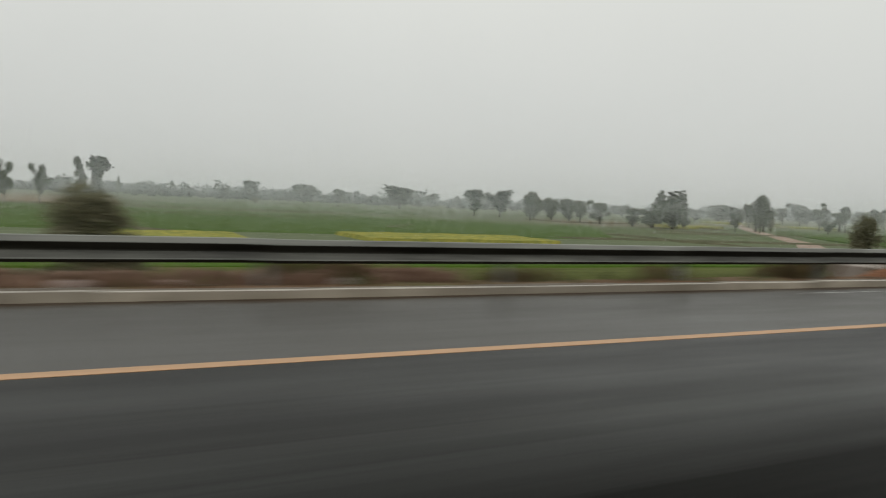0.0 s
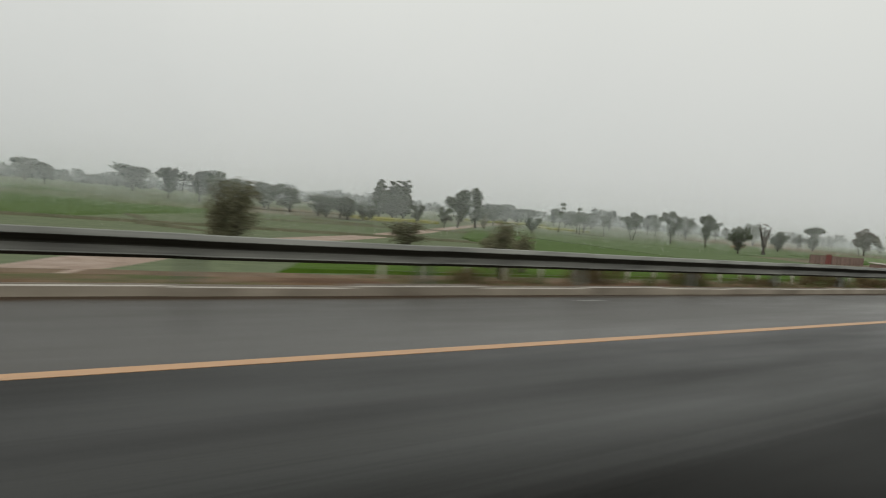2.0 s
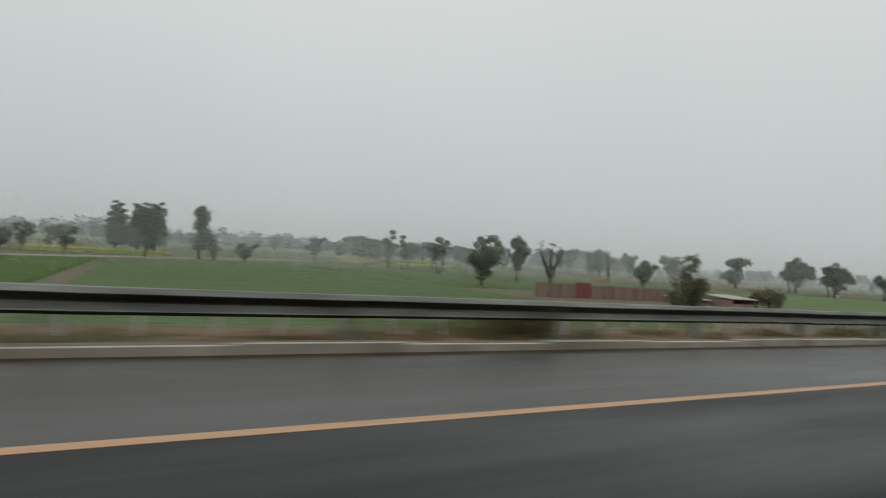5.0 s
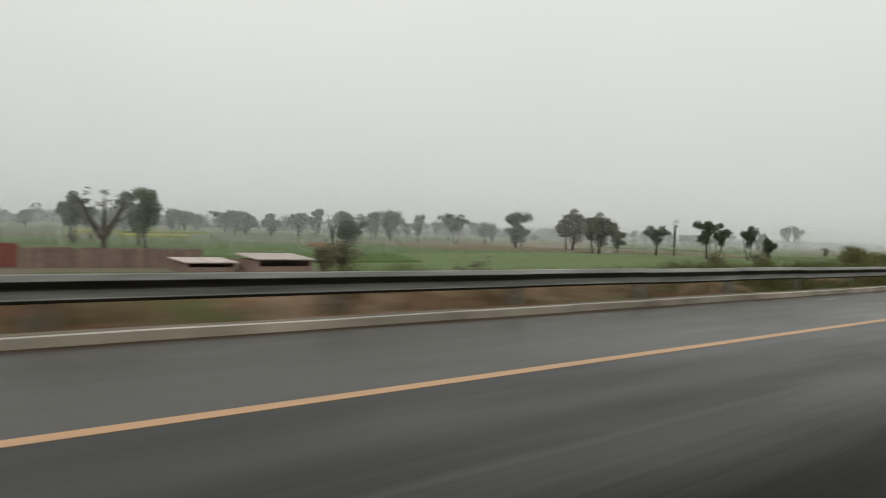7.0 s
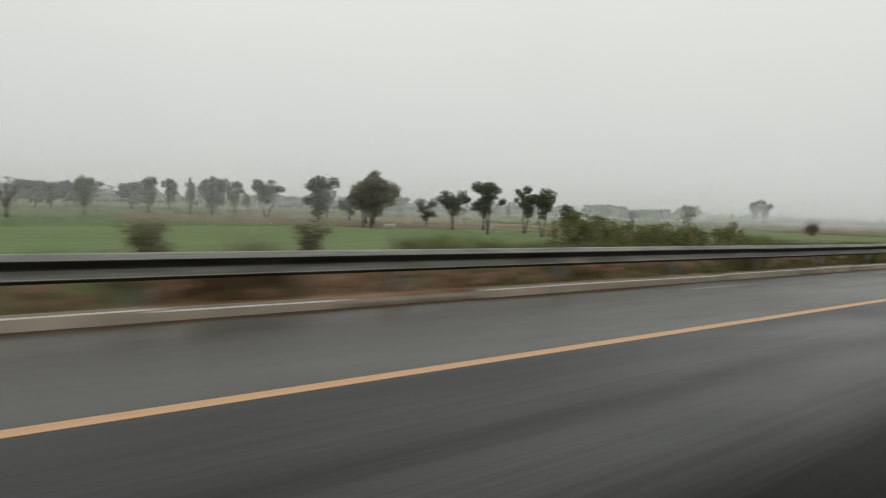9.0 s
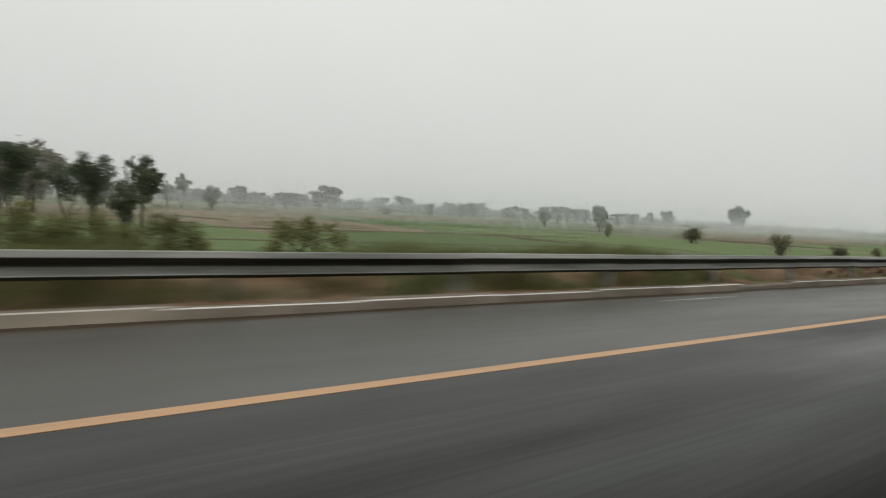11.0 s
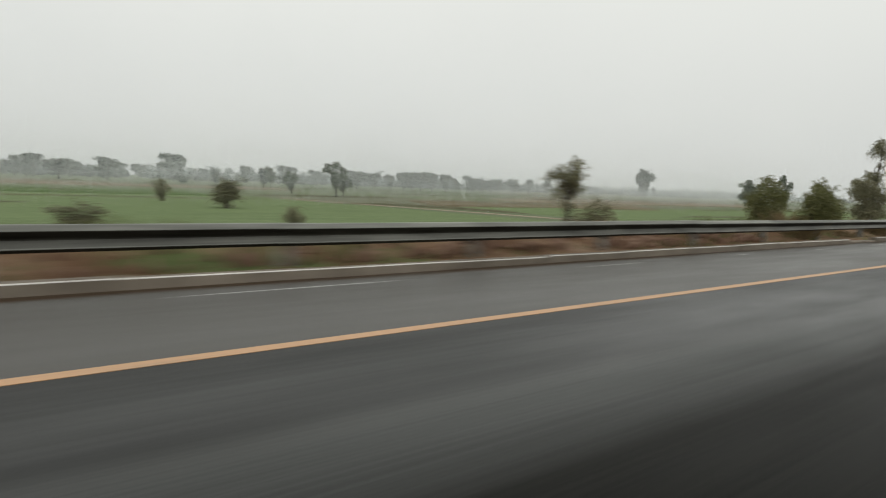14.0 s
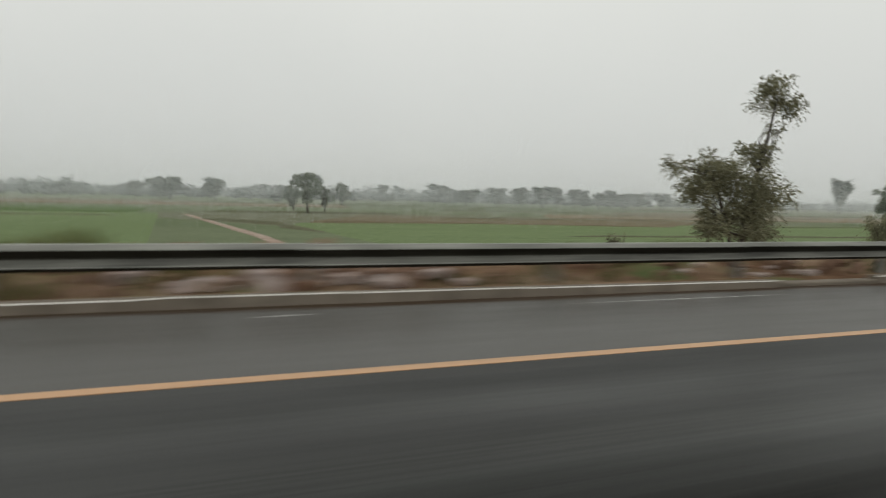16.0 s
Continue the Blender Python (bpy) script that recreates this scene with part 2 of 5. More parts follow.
def make_brick():
    m, n, l, b = material("clay_brick", 0.9, 0, 0.2)
    o = n.new("ShaderNodeNewGeometry")
    p = position(n, l)
    c = ramp(n, l, tex_noise(n, l, p, 2.2, 6, 0.7), [(0.3, (0.20, 0.135, 0.112)), (0.7, (0.31, 0.225, 0.19))])
    v = n.new("ShaderNodeMapRange")
    v.inputs["To Min"].default_value, v.inputs["To Max"].default_value = 0.75, 1.2
    l.new(o.outputs["Random Per Island"], v.inputs[0])
    l.new(blend(n, l, 1.0, c, v.outputs[0], "MULTIPLY"), b.inputs["Base Color"])
    bump(n, l, b, tex_noise(n, l, p, 9, 4), 0.5, 0.02)
    return m


ASPHALT = make_asphalt()
YELLOW = make_paint("worn_yellow_paint", (0.52, 0.30, 0.155), (0.34, 0.22, 0.13))
KERB = make_concrete("weathered_kerb_concrete", (0.145, 0.122, 0.092), (0.385, 0.338, 0.270), 1.1)
KERB_OLD = make_concrete("mud_stained_and_dimmed_kerb_concrete", (0.105, 0.088, 0.068), (0.235, 0.20, 0.16))
# paler concretes for the narrow front-top edge of the kerb stones
KERB_EDGE = make_concrete("pale_kerb_edge_concrete", (0.40, 0.37, 0.32), (0.62, 0.585, 0.53))
KERB_TOP = make_concrete("paler_kerb_edge_concrete", (0.50, 0.48, 0.44), (0.72, 0.70, 0.66))
APRON = make_concrete("pale_rubble_concrete", (0.20, 0.165, 0.14), (0.38, 0.335, 0.30), 1.0)
POST_C = make_concrete("pale_fence_concrete", (0.31, 0.295, 0.255), (0.46, 0.44, 0.385))
STEEL = make_galvanised("weathered_galvanised_steel", (0.15, 0.153, 0.137), (0.31, 0.315, 0.29), 0.3)
# three darker steels: the shade on the beam's waves, put into the colour
STEEL_SHADE = make_galvanised("steel_with_painted_shade", (0.014, 0.013, 0.010), (0.045, 0.043, 0.034), 0.0, 0.08)
STEEL_MID = make_galvanised("half_shaded_galvanised_steel", (0.10, 0.102, 0.090), (0.22, 0.223, 0.20), 0.2)
STEEL_DIM = make_galvanised("lower_wave_shaded_steel", (0.040, 0.040, 0.034), (0.14, 0.14, 0.122), 0.15)
LAND = make_land()
TRACK = make_soil("pale_dirt_track", [(0.3, (0.27, 0.195, 0.150)), (0.7, (0.44, 0.355, 0.295))], 0.5)
ORANGE = make_soil("orange_clay", [(0.3, (0.14, 0.055, 0.027)), (0.7, (0.30, 0.145, 0.075))], 0.8)
SILT = make_soil("rusty_silt", [(0.3, (0.060, 0.030, 0.013)), (0.7, (0.125, 0.068, 0.034))], 0.8)
STONE_RED = make_concrete("reddish_stone", (0.105, 0.055, 0.033), (0.30, 0.19, 0.132))
STONE_PALE = make_concrete("pale_pink_stone", (0.27, 0.205, 0.18), (0.48, 0.405, 0.37))
WHEAT = make_crop("young_wheat", [(0.3, (0.061, 0.100, 0.028)), (0.7, (0.099, 0.148, 0.048))])
VIVID = make_crop("vivid_green_shoots", [(0.3, (0.045, 0.090, 0.009)), (0.7, (0.080, 0.138, 0.017))])
MEADOW = make_crop("pale_green_crop", [(0.3, (0.112, 0.155, 0.066)), (0.7, (0.168, 0.218, 0.105))])
CLOVER = make_crop("grey_green_crop", [(0.3, (0.082, 0.118, 0.050)), (0.7, (0.134, 0.178, 0.084))])
MUSTARD = make_crop("mustard_blossom", [(0.36, (0.16, 0.19, 0.055)), (0.66, (0.38, 0.34, 0.075))])
STUBBLE = make_crop("pale_stubble", [(0.3, (0.15, 0.125, 0.085)), (0.7, (0.27, 0.225, 0.16))], (0.02, 0.55, 1))
FALLOW = make_crop("brown_fallow_soil", [(0.3, (0.125, 0.105, 0.066)), (0.7, (0.195, 0.165, 0.108))])
ROUGH = make_crop("rough_olive_grass", [(0.3, (0.070, 0.084, 0.020)), (0.7, (0.122, 0.136, 0.040))])
BUND = make_soil("grassy_earth_bund", [(0.3, (0.085, 0.092, 0.050)), (0.7, (0.150, 0.142, 0.090))], 0.6)
BARK = make_concrete("grey_brown_bark", (0.045, 0.038, 0.030), (0.11, 0.095, 0.08), 4.0)
# field-tree leaves lifted and greyed with distance: haze put into the colour
LEAF = leaf_material("grey_green_foliage", (0.125, 0.145, 0.100), (0.175, 0.200, 0.140), 0.7)
LEAF_DARK = leaf_material("dark_green_foliage", (0.112, 0.132, 0.088), (0.165, 0.192, 0.130), 0.7)
LEAF_RUST = leaf_material("dry_brownish_foliage", (0.165, 0.150, 0.115), (0.225, 0.210, 0.165), 0.7)
LEAF_HAZED = leaf_material("haze_greyed_foliage", (0.125, 0.145, 0.125), (0.175, 0.195, 0.170), 0.8)
LEAF_NEAR = leaf_material("olive_foliage", (0.150, 0.148, 0.090), (0.290, 0.282, 0.185), 0.6)
LEAF_FAR_HAZED = leaf_material("haze_blued_foliage", (0.085, 0.105, 0.098), (0.115, 0.135, 0.125), 0.8)
LEAF_HEDGE = leaf_material("yellowish_green_foliage", (0.125, 0.132, 0.050), (0.25, 0.255, 0.115), 0.6)
GRASS = leaf_material("verge_grass", (0.070, 0.085, 0.025), (0.17, 0.18, 0.075))
BRICK = make_brick()
MORTAR = make_concrete("grey_mortar", (0.20, 0.17, 0.15), (0.30, 0.265, 0.24))
ROOF = make_concrete("pale_pinkish_roof_slab", (0.36, 0.30, 0.28), (0.60, 0.53, 0.50), 1.2)
RED_GATE = make_paint("red_gate_paint", (0.22, 0.065, 0.055), (0.17, 0.06, 0.05))


# ---- mesh helpers ----
def mesh_of(name, verts, faces, mats, index=None, smooth=False):
    me = bpy.data.meshes.new(name)
    me.from_pydata([tuple(v) for v in verts], [], [tuple(f) for f in faces])
    for m in mats if isinstance(mats, (list, tuple)) else [mats]:
        me.materials.append(m)
    if index is not None:
        me.polygons.foreach_set("material_index", index)
    if smooth:
        me.polygons.foreach_set("use_smooth", [True] * len(me.polygons))
    me.update()
    return me


def part(name, me, parent, label="", m=None):
    ob = new(name, me)
    ob.parent = parent
    if m is not None:
        ob.matrix_basis = m
    if label:
        tagged(ob, label)
    return ob


def box_geometry(x0, x1, y0, y1, z0, z1, chamfer=0.0):
    bm = bmesh.new()
    bmesh.ops.create_cube(bm, size=1.0)
    for v in bm.verts:
        v.co = Vector(((x0 + x1) / 2 + v.co.x * (x1 - x0), (y0 + y1) / 2 + v.co.y * (y1 - y0), (z0 + z1) / 2 + v.co.z * (z1 - z0)))
    if chamfer:
        bmesh.ops.bevel(bm, geom=list(bm.edges), offset=chamfer, segments=1, affect="EDGES")
    return bm


def box_mesh(name, mat, *a, chamfer=0.0):
    bm = box_geometry(*a, chamfer=chamfer)
    me = bpy.data.meshes.new(name)
    bm.to_mesh(me)
    bm.free()
    me.materials.append(mat)
    return me


def extrude_profile(profile, x0, x1, cap=True):
    k = len(profile)
    verts = [(x0, y, z) for y, z in profile] + [(x1, y, z) for y, z in profile]
    faces = [(i, (i + 1) % k, k + (i + 1) % k, k + i) for i in range(k)]
    if cap:
        faces += [tuple(range(k))[::-1], tuple(range(k, 2 * k))]
    return verts, faces


def smooth_step(a, b, x):
    t = min(1.0, max(0.0, (x - a) / (b - a)))
    return t * t * (3 - 2 * t)


def field_z(x, y):
    return -3.0 + 0.8 * smooth_step(240, 320, x) + 0.004 * max(0.0, min(y, 700) - 150)


def ground_z(x, y):
    if y < 8.7:
        return -0.12
    bank = smooth_step(196, 220, x)
    n1 = noise.noise(Vector((x * 0.35, y * 0.5, 1.3)))
    n2 = noise.noise(Vector((x * 1.3, y * 1.3, 7.7)))
    ramp_up = smooth_step(40, 48, x) * (1 - smooth_step(63, 72, x))
    low = 0.10 if y < 9.8 else 0.10 - (y - 9.8) * (0.53 - 0.38 * ramp_up)
    low += 0.55 * smooth_step(34.5, 37, x) * (1 - smooth_step(43.5, 46.5, x)) * smooth_step(9.3, 11.2, y)
    rise = 0.10 + 0.34 * smooth_step(9.0, 10.4, y)
    high = rise + 0.10 * n1 * smooth_step(9.0, 9.8, y) if y < 12.0 else 0.44 - (y - 12.0) * 0.42
    z = low * (1 - bank) + high * bank
    z = max(z, field_z(x, y) - 0.001)
    return z + 0.05 * (n2 + n1) * smooth_step(9.0, 10.0, y) * (1 if y < 60 else 0.4)


# ---- ground, road, kerb, guardrail ----
def build_ground():
    xs = [-4000, -2000, -1000, -500, -200, -120] + [-80 + 2.5 * i for i in range(272)] + [620, 660, 720, 800, 900, 1050, 1300, 1800, 2600, 4000]
    ys = [-4000, -800, -100, -13, 8.6, 8.75, 9.1, 9.5, 9.9, 10.4, 11, 11.6, 12.3, 13, 14, 15, 16, 17.5, 19, 21, 24, 28, 33, 39, 46, 56, 70, 90, 115, 150, 200, 270, 370, 500, 700, 1100, 2000, 4000]
    verts = [(x, y, ground_z(x, y)) for y in ys for x in xs]
    w = len(xs)
    faces = [(j * w + i, j * w + i + 1, (j + 1) * w + i + 1, (j + 1) * w + i) for j in range(len(ys) - 1) for i in range(w - 1)]
    tagged(new("ground", mesh_of("ground", verts, faces, LAND, smooth=True)), "rain-soaked farmland with soil verge and green field parcels", "ground", kind="structure")


build_ground()

verts, faces = extrude_profile([(-12.0, -0.10), (-12.0, 0.0), (8.50, 0.0), (8.50, -0.10)], -3000, 3000)
tagged(new("road", mesh_of("road", verts, faces, ASPHALT)), "wet dark grey asphalt motorway carriageway with faint wheel tracks", "road", kind="structure")
verts, faces = extrude_profile([(4.93, 0.0), (4.93, 0.004), (5.09, 0.004), (5.09, 0.0)], -2500, 2500)
tagged(new("road_marking", mesh_of("road_marking", verts, faces, YELLOW)), "worn yellow edge line painted on wet asphalt", "road marking", kind="structure")

rng = random.Random(4)
kerb = tagged(new("kerb"), "low weathered concrete kerb with pale top edge", "kerb", kind="structure")
KERB_GAPS = [(120.4, 122.9), (274.5, 277.0), (344.0, 346.5), (446.0, 448.5), (489.0, 491.5)]
profile = [(-0.13, -0.20), (-0.105, 0.128), (-0.094, 0.144), (-0.075, 0.150), (0.09, 0.146), (0.12, 0.125), (0.12, -0.20)]
verts, faces = extrude_profile(profile, 0.0, 2.48)
# top faces coloured darker to offset the sky's light on them
kerb_mesh = mesh_of("kerb_stone", verts, faces, [KERB, KERB_EDGE, KERB_OLD], [0, 1, 2, 2, 2, 0, 0, 0, 0])
kerb_old = mesh_of("kerb_stone", verts, faces, [KERB_OLD, KERB_TOP], [0, 1, 0, 0, 0, 0, 0, 0, 0])
kerb_paint = make_paint("faded_red_kerb_paint", (0.42, 0.10, 0.075), (0.30, 0.16, 0.12))
kerb_sunk = mesh_of("kerb_stone", verts, faces, [KERB_OLD])
for i in range(300):
    x = -45 + 2.5 * i
    if any(a < x + 1.25 < b for a, b in KERB_GAPS):
        part("kerb_stone", kerb_sunk, kerb, "", pose(x, 8.60, -0.07, 6, rng.uniform(-1, 1), rng.uniform(-1, 1)))
        continue
    calm = 0.0 if x == 57.5 else 1.0
    stone = part("kerb_stone", kerb_old if x > 330 or 114 < x < 123 else kerb_mesh, kerb, "", pose(x, 8.57 + calm * rng.uniform(-0.02, 0.02), calm * rng.uniform(-0.02, 0.006), calm * rng.uniform(-3, 3), calm * rng.uniform(-0.25, 0.25), calm * rng.uniform(-0.4, 0.4)))
    if not calm:
        patch_v, patch_f = extrude_profile([(-0.126, -0.02), (-0.109, 0.122), (-0.100, 0.122), (-0.117, -0.02)], 0.92, 1.48)
        part("paint_patch", mesh_of("paint_patch", patch_v, patch_f, kerb_paint), stone, "faded red paint patch")

# W-beam guardrail: 3.81 m panels, each on a post with a spacer block
rail = tagged(new("guardrail"), "weathered galvanised steel W-beam guardrail on steel posts", "guardrail", kind="structure")
front = [(8.962, 0.748), (8.945, 0.747), (8.925, 0.738), (8.872, 0.686), (8.864, 0.672), (8.866, 0.660), (8.938, 0.590), (8.944, 0.576), (8.938, 0.562), (8.876, 0.476), (8.870, 0.462), (8.876, 0.450), (8.910, 0.418)]
profile = front + [(y + 0.006, z) for y, z in reversed(front)]
verts, faces = extrude_profile(profile, 0.0, 3.90)
# undersides and valley get the painted shade, slopes the half tones, rim stays light
beam_mesh = mesh_of("beam", verts, faces, [STEEL, STEEL_SHADE, STEEL_DIM, STEEL_MID], [1 if i in (4, 5, 6, 7, 10, 11) else 2 if i == 8 else 3 if i in (2, 3, 9) else 0 for i in range(len(faces))])
post_profile = [(0, 0), (0.10, 0), (0.10, 0.008), (0.056, 0.008), (0.056, 0.142), (0.10, 0.142), (0.10, 0.15), (0, 0.15), (0, 0.142), (0.044, 0.142), (0.044, 0.008), (0, 0.008)]
k = len(post_profile)
verts = [(x - 0.05, 9.02 + y, z) for z in (-0.35, 0.70) for x, y in post_profile]
faces = [(i, (i + 1) % k, k + (i + 1) % k, k + i) for i in range(k)] + [tuple(range(k, 2 * k))]
post_mesh = mesh_of("post", verts, faces, STEEL)
block_mesh = box_mesh("spacer_block", STEEL, -0.07, 0.07, 8.95, 9.02, 0.43, 0.70, chamfer=0.008)
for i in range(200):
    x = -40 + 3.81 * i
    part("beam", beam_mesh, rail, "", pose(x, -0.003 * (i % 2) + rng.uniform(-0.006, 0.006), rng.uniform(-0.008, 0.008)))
    p = part("post", post_mesh, rail, "", pose(x + 0.045, 0, 0))
    part("spacer_block", block_mesh, rail, "", pose(x + 0.045, 0, 0))

# concrete apron and clay beside the kerb, near a field access
apron = tagged(new("pavement"), "pale broken concrete apron behind the kerb", "pavement", kind="structure")
for k, (x, w, y0, y1, z) in enumerate([(18.6, 4.3, 8.76, 10.3, 0.165), (23.1, 3.6, 8.78, 9.5, 0.11), (26.9, 5.0, 8.76, 10.2, 0.15), (32.1, 5.4, 8.80, 9.9, 0.135), (18.4, 6.3, 10.4, 12.3, 0.13), (24.9, 5.9, 9.9, 12.0, 0.06), (31.0, 6.6, 10.4, 12.2, 0.10)]):
    part("slab", box_mesh("slab", APRON, x, x + w, y0, y1, -0.4, z, chamfer=0.025), apron)


def heap(name, x, y, sx, sy, h, mat, label, seed, category="soil heap", base=None):
    r = random.Random(seed)
    n, verts, faces = 22, [], []
    for j in range(9):
        for i in range(n):
            a, q = 2 * math.pi * i / n, j / 8
            px, py = x + sx * q * math.cos(a), y + sy * q * math.sin(a)
            lift = h * (1 - q * q) * (0.75 + 0.5 * noise.noise(Vector((px * 0.9 + seed, py * 1.3, 0))))
            verts.append((px, py, (ground_z(px, py) - 0.06 if base is None else base) + max(0, lift)))
    for j in range(8):
        for i in range(n):
            a, b = j * n + i, j * n + (i + 1) % n
            faces.append((a, b, b + n, a + n))
    return tagged(new(name, mesh_of(name, verts, faces, mat, smooth=True)), label, category)


heap("soil_heap", 17.0, 9.6, 1.5, 0.7, 0.28, ORANGE, "low heap of wet orange clay behind the kerb", 3)
heap("soil_heap", 41.0, 9.65, 1.9, 0.8, 0.50, ORANGE, "low heap of wet rust-red clay behind the kerb", 5)
heap("silt_ridge", 119.0, 8.30, 1.1, 0.17, 0.06, SILT, "thin ridge of orange silt washed against the kerb", 11, "silt ridge", -0.008)
heap("silt_ridge", 120.9, 8.30, 0.9, 0.16, 0.06, SILT, "thin ridge of orange silt washed against the kerb", 12, "silt ridge", -0.008)
heap("soil_heap", 122.3, 8.60, 0.8, 0.20, 0.20, SILT, "low heap of rusty clay spilled over the broken kerb", 13, base=-0.02)
heap("soil_heap", 282.0, 128.0, 4.6, 3.0, 1.1, ORANGE, "heap of orange earth dumped on a green field", 8)


# ---- fields ----
def parcel(name, corners, height, mat, label, category="crop field"):
    """A standing crop over a four-cornered plot, lying on the ground."""
    cuts = [0.0, 0.012] + [0.05 + 0.09 * k for k in range(11)] + [0.988, 1.0]
    n = len(cuts) - 1
    a, b, c, d = [Vector((x, y)) for x, y in corners]
    verts, faces = [], []
    for j in range(n + 1):
        for i in range(n + 1):
            u, v = cuts[i], cuts[j]
            q = (a * (1 - u) + b * u) * (1 - v) + (d * (1 - u) + c * u) * v
            edge = i in (0, n) or j in (0, n)
            verts.append((q.x, q.y, ground_z(q.x, q.y) + (-0.1 if edge else height * (0.85 + 0.3 * noise.noise(Vector((q.x, q.y, 3)))))))
    for j in range(n):
        for i in range(n):
            k = j * (n + 1) + i
            faces.append((k, k + 1, k + n + 2, k + n + 1))
    return tagged(new(name, mesh_of(name, verts, faces, mat, smooth=False)), label, category, kind="structure")


def strip(name, points, width, mat, label, category, lift=0.06, shelf=0.85, ends=True):
    """A path along points, draped on the ground."""
    pts = []
    for (x0, y0), (x1, y1) in zip(points, points[1:]):
        k = max(1, int(math.hypot(x1 - x0, y1 - y0) / 3))
        pts += [(x0 + (x1 - x0) * i / k, y0 + (y1 - y0) * i / k) for i in range(k)]
    pts.append(points[-1])
    verts, faces = [], []
    for i, (x, y) in enumerate(pts):
        q0, q1 = pts[max(0, i - 1)], pts[min(len(pts) - 1, i + 1)]
        d = Vector((q1[0] - q0[0], q1[1] - q0[1])).normalized()
        w = width * (0.5 + 0.12 * noise.noise(Vector((x * 0.3, y * 0.3, 5))))
        rise = lift if ends else min(lift, -0.1 + 0.5 * lift * min(i, len(pts) - 1 - i))
        for s, e in ((-1, -0.12), (-shelf, rise), (shelf, rise), (1, -0.12)):
            px, py = x - d.y * w * s, y + d.x * w * s
            verts.append((px, py, ground_z(px, py) + e))
    for i in range(len(pts) - 1):
        for k in range(3):
            a = i * 4 + k
            faces.append((a, a + 1, a + 5, a + 4))
    return tagged(new(name, mesh_of(name, verts, faces, mat, smooth=True)), label, category, kind="structure")


parcel("field", [(76, 36.5), (148, 36.5), (150, 48), (84, 48)], 0.25, VIVID, "vivid green shoots on a near field")
parcel("field", [(108, 48), (150, 48), (165, 128), (132, 90)], 0.30, WHEAT, "bright green young wheat field")
parcel("field", [(150, 36.5), (203, 36.5), (205, 163), (165, 118)], 0.30, CLOVER, "grey-green crop field")
parcel("field", [(-60, 41), (60, 41), (70, 62), (-60, 62)], 0.22, VIVID, "bright green young wheat field")
parcel("rough_grass", [(-3, 32.5), (57, 32.5), (62, 40.5), (-3, 40.5)], 0.16, ROUGH, "rough olive-green grass below the embankment", "grass")
parcel("field", [(-60, 82), (70, 82), (118, 150), (-60, 190)], 0.25, WHEAT, "bright green young wheat field")
parcel("field", [(206, 84), (330, 100), (330, 150), (216, 150)], 0.30, CLOVER, "grey-green crop field")
parcel("field", [(-2, 64), (12, 64), (12, 75), (-2, 75)], 0.5, MUSTARD, "strip of yellow mustard in blossom")
parcel("field", [(25, 68), (50, 69), (50, 81), (25, 81)], 0.5, MUSTARD, "strip of yellow mustard in blossom")
parcel("field", [(152, 154), (184, 166), (186, 176), (156, 172)], 0.8, MUSTARD, "strip of yellow mustard in blossom")
parcel("field", [(258, 232), (300, 236), (300, 250), (258, 248)], 0.8, MUSTARD, "strip of yellow mustard in blossom")
parcel("field", [(262, 196), (278, 190), (280, 204), (264, 212)], 0.6, MUSTARD, "patchy yellow mustard crop")
parcel("field", [(247, 74), (266, 72), (276, 92), (252, 96)], 0.42, WHEAT, "taller green crop patch in a field")
parcel("field", [(245, 44), (362, 47), (366, 100), (250, 108)], 0.25, MEADOW, "grey-green crop field")
parcel("field", [(362, 46), (396, 48), (406, 95), (366, 74)], 0.25, CLOVER, "grey-green crop field")
parcel("field", [(352, 76), (405, 97), (432, 215), (350, 215)], 0.12, STUBBLE, "pale stubble field with furrows")
parcel("field", [(415, 45), (480, 45), (482, 130), (420, 130)], 0.22, MEADOW, "grey-green crop field")
parcel("field", [(496, 46), (640, 46), (640, 96), (496, 88)], 0.25, MEADOW, "grey-green crop field")
parcel("field", [(300, 110), (362, 91), (368, 168), (312, 172)], 0.36, FALLOW, "brown fallow plot under scattered trees")
parcel("field", [(372, 100), (394, 97), (402, 118), (384, 126)], 0.20, FALLOW, "brown fallow plot beside stubble")
parcel("field", [(500, 94), (552, 82), (582, 108), (516, 124)], 0.34, FALLOW, "brown fallow strip between green crops")
parcel("field", [(560, 130), (700, 118), (720, 150), (576, 160)], 0.30, STUBBLE, "pale stubble strip far out in the fields")
parcel("field", [(440, 210), (540, 214), (545, 245), (440, 240)], 0.30, STUBBLE, "pale stubble strip far out in the fields")
parcel("field", [(420, 132), (478, 134), (480, 165), (424, 168)], 0.24, WHEAT, "bright green young wheat field")
parcel("field", [(126, 176), (166, 186), (170, 206), (128, 200)], 0.40, FALLOW, "brown fallow plot behind a grove")
parcel("field", [(10, 200), (96, 214), (100, 262), (10, 250)], 0.28, CLOVER, "grey-green crop field")
parcel("field", [(-70, 204), (4, 204), (4, 300), (-70, 300)], 0.28, STUBBLE, "pale stubble strip far out in the fields")

